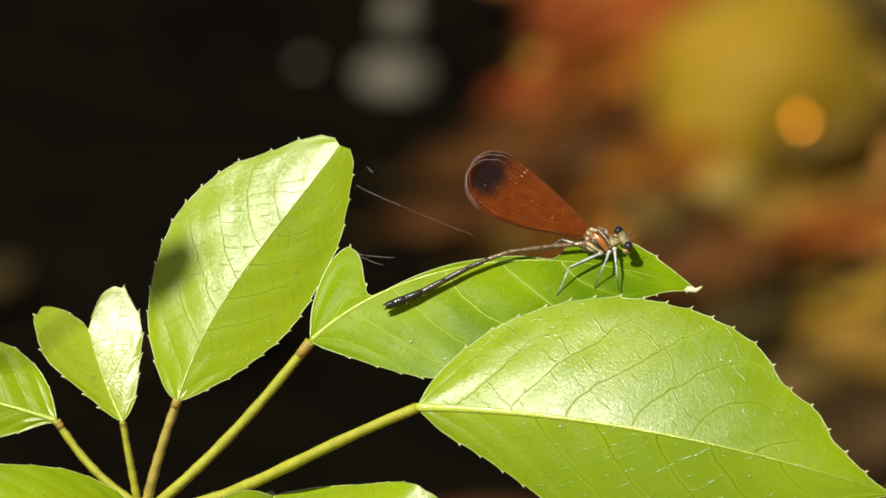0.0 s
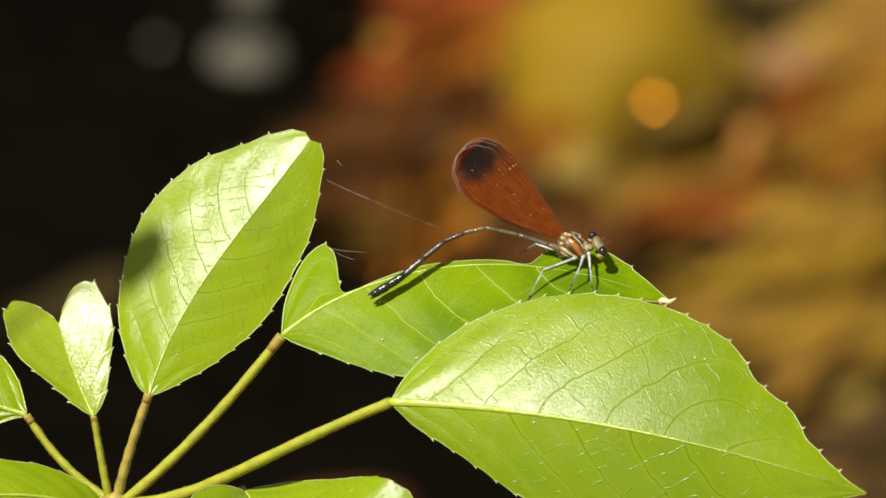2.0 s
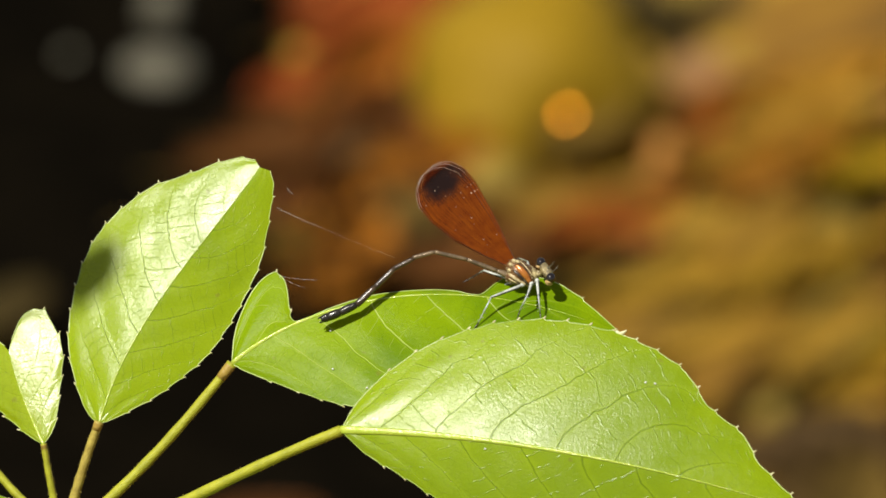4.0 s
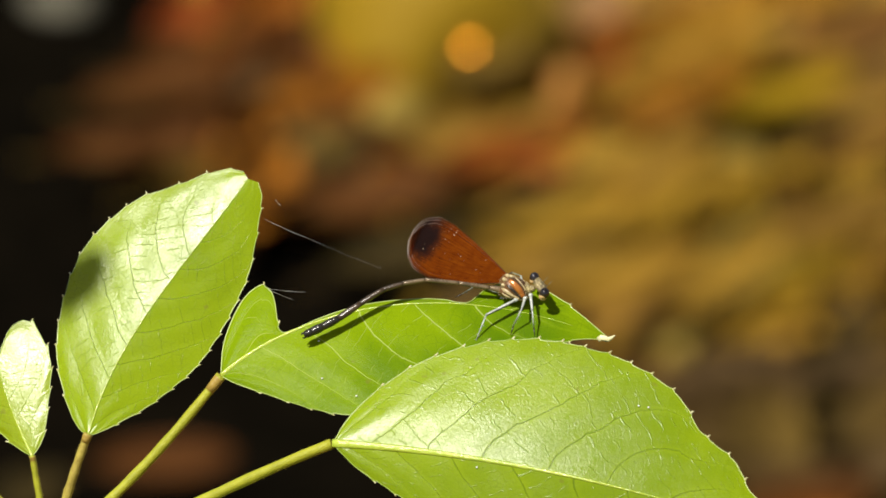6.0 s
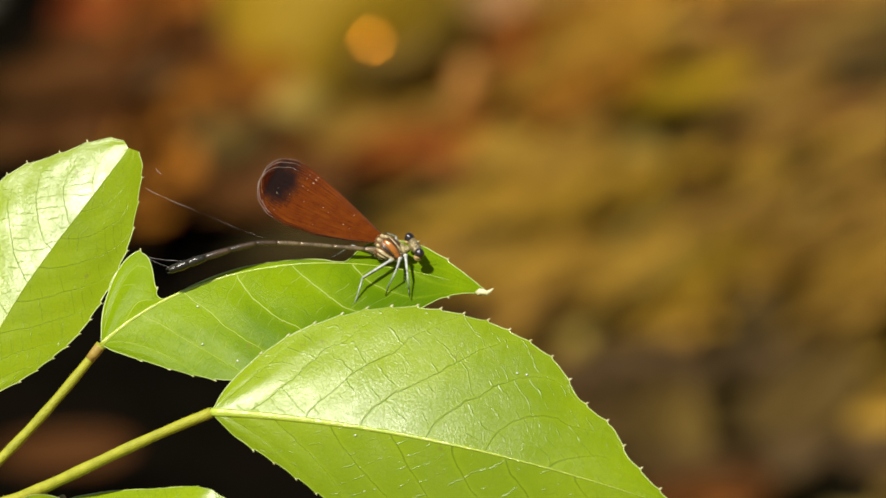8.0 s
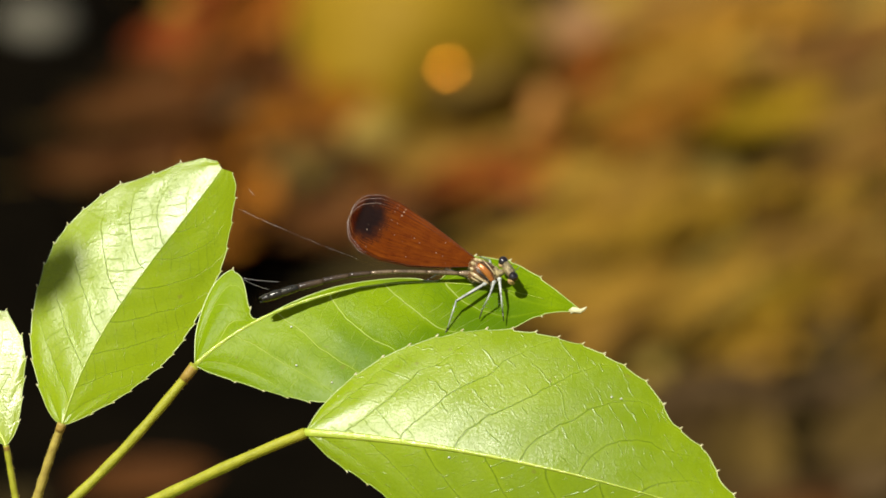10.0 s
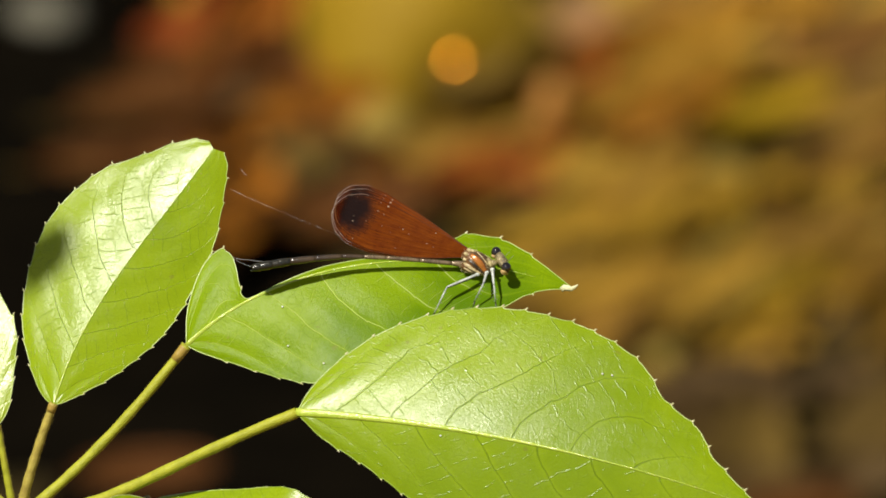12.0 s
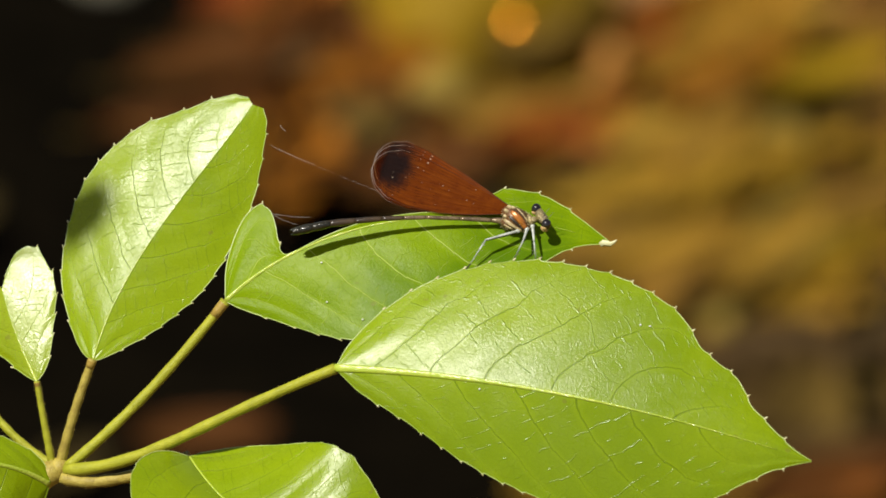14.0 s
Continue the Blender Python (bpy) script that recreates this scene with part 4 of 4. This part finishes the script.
def build_body():
    bm = bmesh.new()
    for (x, y, w), size, turn in LUMPS:
        ball(bm, at_eye(x, y, w), size, Euler((0, 0, radians(turn))).to_matrix(), 28, 18)
    thorax = part("thorax", bm, BRONZE, fly, "bronze-brown hairy thorax")
    stripe("side_stripe", ((-62, -22), (-48, -14), (-36, 8)), 0.62, POLISHED, thorax, "polished orange-brown side band")
    stripe("dark_stripe", ((-66, -14), (-54, -4), (-40, 10)), 0.24, BLACKISH, thorax, "black line along the side")
    stripe("pale_stripe", ((-76, -10), (-64, 0), (-42, 11)), 0.38, CREAM, thorax, "cream side stripe")
    stripe("pale_stripe", ((-74, 0), (-60, 10), (-38, 13)), 0.24, CREAM, thorax, "cream side stripe")
    stripe("pale_stripe", ((-52, -28), (-42, -20), (-32, -4)), 0.13, CREAM, thorax, "cream side stripe")
    for x, y, r in ((-70, -24, 0.55), (-64, -30, 0.60), (-58, -29, 0.50), (-72, -14, 0.50)):
        bm = bmesh.new()
        ball(bm, at_eye(x, y, flank(x, y) - 0.1), (r * 0.001, r * 0.0007, r * 0.0008), Euler((0, 0, radians(-35))).to_matrix(), 10, 8)
        part("wing_joint", bm, CREAM, thorax, "pale knob at the wing root")
    bm = bmesh.new()
    ball(bm, at_eye(-28, -7, 2.3), (0.0007, 0.0013, 0.0012), Euler((0, 0, radians(18))).to_matrix())
    ball(bm, at_eye(-22, -8, 2.6), (0.0008, 0.0007, 0.0009))
    part("collar", bm, HEAD, thorax, "tan collar behind the head")
    bm = bmesh.new()
    rng = random.Random(4)
    for _ in range(420):
        (x, y, w), (a, b, c), turn = LUMPS[rng.choice((0, 0, 1, 2, 3))]
        k, z = rng.uniform(0, 6.28), rng.uniform(-0.95, 0.95)
        n = Vector((math.cos(k) * math.sqrt(1 - z * z), z, abs(math.sin(k)) * math.sqrt(1 - z * z)))
        spin = Euler((0, 0, radians(turn))).to_matrix()
        p = at_eye(x, y, w) + spin @ Vector((n.x * a, n.y * b, n.z * c))
        q = p + (spin @ n + Vector((rng.uniform(-0.6, 0.6), rng.uniform(-0.6, 0.6), 0))) * 0.00030
        tube(bm, [p, q], [0.000035, 0.000012], 3, caps=False)
    part("hair", bm, CREAM, thorax, "short pale hairs")
    bm = bmesh.new()
    a, b = at_eye(-15, -25, 1.7), at_eye(-1, -2, 4.1)
    tube(bm, [a.lerp(b, i / 8) for i in range(9)], [0.00058, 0.00082, 0.00088, 0.0009, 0.00094, 0.0009, 0.00088, 0.0008, 0.00055], 12)
    ball(bm, at_eye(-3, -10, 3.4), (0.0006, 0.0008, 0.0009), Euler((0, 0, radians(-30))).to_matrix())
    head = part("head", bm, HEAD, fly, "olive-brown head")
    bm = bmesh.new()
    ball(bm, at_eye(-3, 7, 4.0), (0.0008, 0.0007, 0.0008), Euler((0, 0, radians(-30))).to_matrix())
    part("face", bm, EYE_LOW, head, "tan shining face")
    for x, y in ((-12, -14), (-8, -12), (-10, -18)):
        bm = bmesh.new()
        ball(bm, at_eye(x, y, 3.75), (0.00016, 0.00016, 0.00014), None, 8, 6)
        part("ocellus", bm, CREAM, head, "tiny pale simple eye")
    for x, y, w in ((0, 0, 4.4), (-17, -27, 1.7)):
        bm = bmesh.new()
        ball(bm, at_eye(x, y, w), (0.00096, 0.00108, 0.00102), None, 24, 16)
        eye = part("eye", bm, EYE_MAT, head, "shiny black bulging eye")
        bm = bmesh.new()
        ball(bm, at_eye(x - 2, y + 5.5, w - 0.05), (0.00074, 0.00060, 0.00084))
        part("eye_rim", bm, EYE_LOW, eye, "tan lower eye")
    for x in (2, -5):
        bm = bmesh.new()
        tube(bm, [at_eye(x, -12 + x, 4.2), at_eye(x + 6, -18 + x, 4.7), at_eye(x + 11, -24 + x, 5.0)], [0.00008, 0.00005, 0.00002], 5)
        part("antenna", bm, SHIN, head)


def build_leg(points, far=False):
    """Thigh, shin and foot along four places, with short spines."""
    p = [at_eye(*q) for q in points]
    bm = bmesh.new()
    ball(bm, p[0], (0.00048, 0.00044, 0.0004), None, 10, 8)
    tube(bm, [p[0], p[0].lerp(p[1], 0.3), p[0].lerp(p[1], 0.8), p[1]], [0.00031, 0.00028, 0.00022, 0.00019], 8)
    leg = part("leg", bm, LEG, fly)
    bm = bmesh.new()
    low = Vector((0.00005, -0.00016, 0.00004))
    tube(bm, [p[0].lerp(p[1], 0.1) + low, p[0].lerp(p[1], 0.6) + low, p[1] + low * 0.6], [0.00022, 0.00018, 0.00016], 6)
    part("dark_line", bm, BLACKISH, leg, "black line under the thigh")
    bm = bmesh.new()
    tube(bm, [p[1], p[1].lerp(p[2], 0.5), p[2]], [0.00016, 0.00013, 0.00010], 7)
    for i in range(9):
        a = p[1].lerp(p[2], 0.08 + i * 0.1)
        tube(bm, [a, a + Vector((0.0005 if i % 2 else -0.0006, -0.0003, 0.0003))], [0.000035, 0.000012], 3, caps=False)
    shin = part("shin", bm, SHIN if far else LEG, leg)
    bm = bmesh.new()
    tube(bm, [p[2], p[2].lerp(p[3], 0.6), p[3]], [0.00014, 0.00011, 0.00007], 6)
    part("foot", bm, BLACKISH, shin, "black foot")
    return leg


def build_wing(name, label):
    """A broad paddle-shaped wing, its root at the origin, lying along +x."""
    n, k, long = 90, 12, 0.0281
    s = np.sin(np.linspace(0, math.pi / 2, n)).tolist()
    front = profile([(0, 0.7), (0.2, 1.9), (0.45, 3.3), (0.7, 4.4), (0.84, 4.35), (0.94, 3.1), (0.985, 1.6), (1, 0.1)], s, 0.012).tolist()
    back = profile([(0, 0.9), (0.2, 2.9), (0.45, 4.9), (0.68, 5.6), (0.84, 5.1), (0.94, 3.5), (0.985, 1.7), (1, 0.1)], s, 0.012).tolist()
    bm = bmesh.new()
    uv = bm.loops.layers.uv.new("uv")
    xs = [j / k for j in range(-k, k + 1)]
    grid = [[bm.verts.new((s[i] * long, 0.001 * x * (back[i] if x > 0 else front[i]), 0.00004 * math.sin(x * 28) * min(1, s[i] * 6)
                           + 0.0006 * math.sin(s[i] * 3) * x)) for x in xs] for i in range(n)]
    for i in range(n - 1):
        for j in range(2 * k):
            fc = bm.faces.new((grid[i][j], grid[i + 1][j], grid[i + 1][j + 1], grid[i][j + 1]))
            for lp, (a, b) in zip(fc.loops, ((i, j), (i + 1, j), (i + 1, j + 1), (i, j + 1))):
                lp[uv].uv = (s[a], 0.5 + 0.5 * xs[b])
    loop = [grid[i][0].co.copy() for i in range(n)] + [grid[n - 1 - i][-1].co.copy() for i in range(n)]
    wing = part(name, bm, WING, fly, label)
    bm = bmesh.new()
    tube(bm, loop, [0.000032] * len(loop), 5)
    part("edge_vein", bm, WING_EDGE, wing, "brown wing edge")
    bm = bmesh.new()
    tip = [p + Vector((0, 0, 0.00002)) for p in loop if p.x > long * 0.78]
    tube(bm, tip, [0.000012 + 0.000030 * math.sin(math.pi * i / (len(tip) - 1)) for i in range(len(tip))], 5)
    part("tip_rim", bm, WING_RIM, wing, "pale clear rim of the wing tip")
    return wing


def build_segment(long, r0, r1, mat, last=False, dark=True):
    """One ring of the abdomen along +x from its joint."""
    bm = bmesh.new()
    n = 8
    tube(bm, [Vector((long * i / n, 0, 0)) for i in range(n + 1)],
         [(r0 + (r1 - r0) * i / n) * (0.9 + 0.12 * math.sin(math.pi * i / n)) for i in range(n + 1)], 14)
    if last:
        for side in (1, -1):
            tube(bm, [Vector((long * 0.9, side * r1 * 0.6, 0)), Vector((long * 1.15, side * r1 * 0.7, 0)), Vector((long * 1.32, side * r1 * 0.35, 0))],
                 [r1 * 0.32, r1 * 0.26, r1 * 0.1], 7)
    seg = part("abdomen_segment", bm, mat, fly)
    bm = bmesh.new()
    tube(bm, [Vector((long * (0.965 + 0.035 * i / 2), 0, 0)) for i in range(3)], [r1 * 0.86, r1 * 0.9, r1 * 0.88], 14)
    part("ring", bm, JOINT if dark else ABDOMEN, seg)
    return seg


build_body()
build_leg(((-24, 4, 3.2), (-22, 30, 5.2), (-19, 60, 4.9), (-17, 78, 5.0)))
build_leg(((-34, 9, 3.2), (-40, 26, 5.6), (-55, 58, 4.4), (-60, 74, 4.2)))
hind_leg = build_leg(((-50, 12, 3.0), (-104, 36, 5.2), (-124, 82, 4.6), (-132, 96, 4.6)))
build_leg(((-34, 0, 0.2), (-40, -30, -2.4), (-56, -36, -3.0), (-62, -32, -3.2)), True)
build_leg(((-56, 2, 0.2), (-86, 14, -1.0), (-84, 34, -0.4), (-82, 40, -0.2)), True)
build_leg(((-66, 4, 0.2), (-118, -14, -1.2), (-144, 2, -2.0), (-156, 8, -2.2)), True)
wings = [build_wing("hindwing", "rust-red wing with a smoky tip"), build_wing("forewing", "rust-red wing with a smoky tip"),
         build_wing("hindwing", ""), build_wing("forewing", "")]
LONG = [v * 0.000108 for v in (20, 56, 60, 40, 38, 48, 45, 32, 22, 14)]
GIRTH = [0.00068, 0.00045, 0.00040, 0.00040, 0.00044, 0.00050, 0.00060, 0.00072, 0.00084, 0.00088, 0.00068]
rings = [build_segment(LONG[i], GIRTH[i], GIRTH[i + 1], ABDOMEN_BASE if i < 4 else ABDOMEN_MID if i < 7 else ABDOMEN, i == 9, i < 8) for i in range(10)]


# ---- motion of the leaves and of the insect ----
def motions():
    """Keys: the perch rolls a little, the broad leaf nods, the insect shifts, lifts its wings and arches its abdomen."""
    times = (0, 0.5, 1, 1.5, 2, 2.5, 3, 5.5, 6, 6.5, 7, 7.5, 8, 8.5, 9, 11.5, 12, 12.5, 13, 13.5, 14)
    across = (30.01, 30.12, 30.3, 30, 30.45, 30.23, 29.99, 30.6, 30.9, 30.66, 30.21, 29.83, 29.85, 29.76, 29.82, 29.91, 30.11, 30.31, 30.46, 30.24, 30.33)
    up = (1.42, 0.85, -0.4, 0.03, -0.53, -0.71, -0.25, -0.6, -0.75, 0.01, 1.22, 1.1, 0.86, 0.98, 0.83, -1.02, -1.71, -2.4, -1.9, -2.3, -1.87)
    near = (0.4, 0.4, 0.2, 0.3, 0.3, 0.3, 0.3, 0.3, 0.4, 0.4, 0.6, 0.7, 0.7, 0.8, 1, 2.6, 2.75, 2.9, 3, 3, 3)
    lift = (27, 28.5, 38, 41.5, 39, 44, 47.5, 36, 23.5, 24.5, 23.5, 31, 27, 24.6, 19.7, 20.5, 18.5, 28, 21.5, 21, 18.5)
    wing_back = (20, 8, 6, 18, 23, 27, 30, 34, 46, 36, 33, 25, 24, 22, 26, 20, 16, 12, 12, 14, 15)
    bend_a = (-5, -1, 16, 19, 18.3, 18, 22, 13.6, 9, 5, 5, 8, 5, 5, 2, 3, 5, 7, 7, 3, 3)
    bend_b = (-22, -22, -21, -16, -19.6, -21, -23, -20, -13, -16, -12, 4, 2, 0, -5, -1, 2, 5, 1, 0, -2)
    bend_c = (-29, -33, -45, -47, -43, -43, -49, -43, -36, -31, -38, -23, -17, -11, -15, -7, -5.5, -4, -9, -5, -5)
    bend_d = (-21, -28, -28, -30, -31, -29, -20, -23, -25, -32, -31, -25, -20, -18, -20, -13, -10.5, -8, -10, -9, -13)
    leaf_roll = (4, 3, 2, 2, 2, 3, 3, 1, 0, 0, 2, 2, 2, 2.5, 3, 7, 7.5, 9, 9, 9, 8.5)
    leaf_turn = (1.8, 0.8, -0.9, -0.7, -0.7, -0.9, -1.2, -1.3, -0.3, -0.3, 2.5, 1.4, 2, 2.6, 2, 3, 2.7, 2.4, 3.1, 2.6, 2.8)
    nod = (0.5, 0.1, 0, 0.4, 0, -0.3, 0.7, -0.4, -1.2, -1, -0.5, -0.8, -1, -1.1, -1.8, -1.2, -1.1, -1, 0, 0, -0.2)
    sway = (0, -1.5, 0, 0, 0, 0, 0, 0, 0.3, 0.3, 0, 0, 0, 0, 0, 0, 0, 0, 0, 0, 0)
    axis = (bow([(-30.8, -16.6, 0), (-15.6, -3.1, 0)], 0) - Vector((43.1, -9.1, 3))).normalized() * -1
    walk(fly, [(t, FRAME @ Matrix.Translation(mm(a, b, c))) for t, a, b, c in zip(times, across, up, near)])
    walk(perch, [(t, Matrix.Translation(mm(*(-30.8, -16.6, 0))) @ Matrix.Rotation(radians(z), 4, "Z") @ Matrix.Rotation(radians(r), 4, axis))
                 for t, r, z in zip(times, leaf_roll, leaf_turn)])
    walk(broad, [(t, Matrix.Translation(mm(*(-10.1, -29.0, 20)) + mm(x, 0)) @ Matrix.Rotation(radians(z), 4, "Z")) for t, z, x in zip(times, nod, sway)])
    bob = ((0, 4.0), (3, 7.5), (5.5, 10.5), (6.5, 9.5), (9, 9.0), (14, 8.2))
    walk(shoot, [(t, FRAME @ Matrix.Translation(mm(0, v))) for t, v in bob])
    hip = at_eye(-50, 12, 3.0)
    swing = ((0, 0), (3, -4), (6, 2), (9, 8), (11.5, 0), (14, -9))
    walk(hind_leg, [(t, Matrix.Translation(hip) @ Matrix.Rotation(radians(a), 4, "Z") @ Matrix.Translation(-hip)) for t, a in swing])
    root = at_eye(-66, -26, 1.6)
    for wing, fan, depth in zip(wings, (0, 2.8, -1.5, 4.8), (0.5, 0.1, -0.4, -0.8)):
        walk(wing, [(t, Matrix.Translation(root + Vector((0, 0, depth * 0.001))) @ Matrix.Rotation(radians(180 - g - fan), 4, "Z")
                     @ Matrix.Rotation(radians(y), 4, "Y")) for t, g, y in zip(times, lift, wing_back)])
    paths = [[] for _ in rings]
    for i, t in enumerate(times):
        a, b, c, d = bend_a[i], bend_b[i], bend_c[i], bend_d[i]
        turns = (a, a, a, b, b, c, c, d, d, d)
        p = at_eye(-76, -6, 1.5)
        for k, g in enumerate(turns):
            soft = (turns[max(k - 1, 0)] + 4 * g + turns[min(k + 1, 9)]) / 6
            rise = 4.0 if k < 7 else 2.0
            m = Matrix.Translation(p) @ Matrix.Rotation(radians(180 - soft), 4, "Z") @ Matrix.Rotation(radians(-rise), 4, "Y")
            paths[k].append((t, m))
            p = m @ Vector((LONG[k], 0, 0))
    for ring, rows in zip(rings, paths):
        walk(ring, rows)


motions()
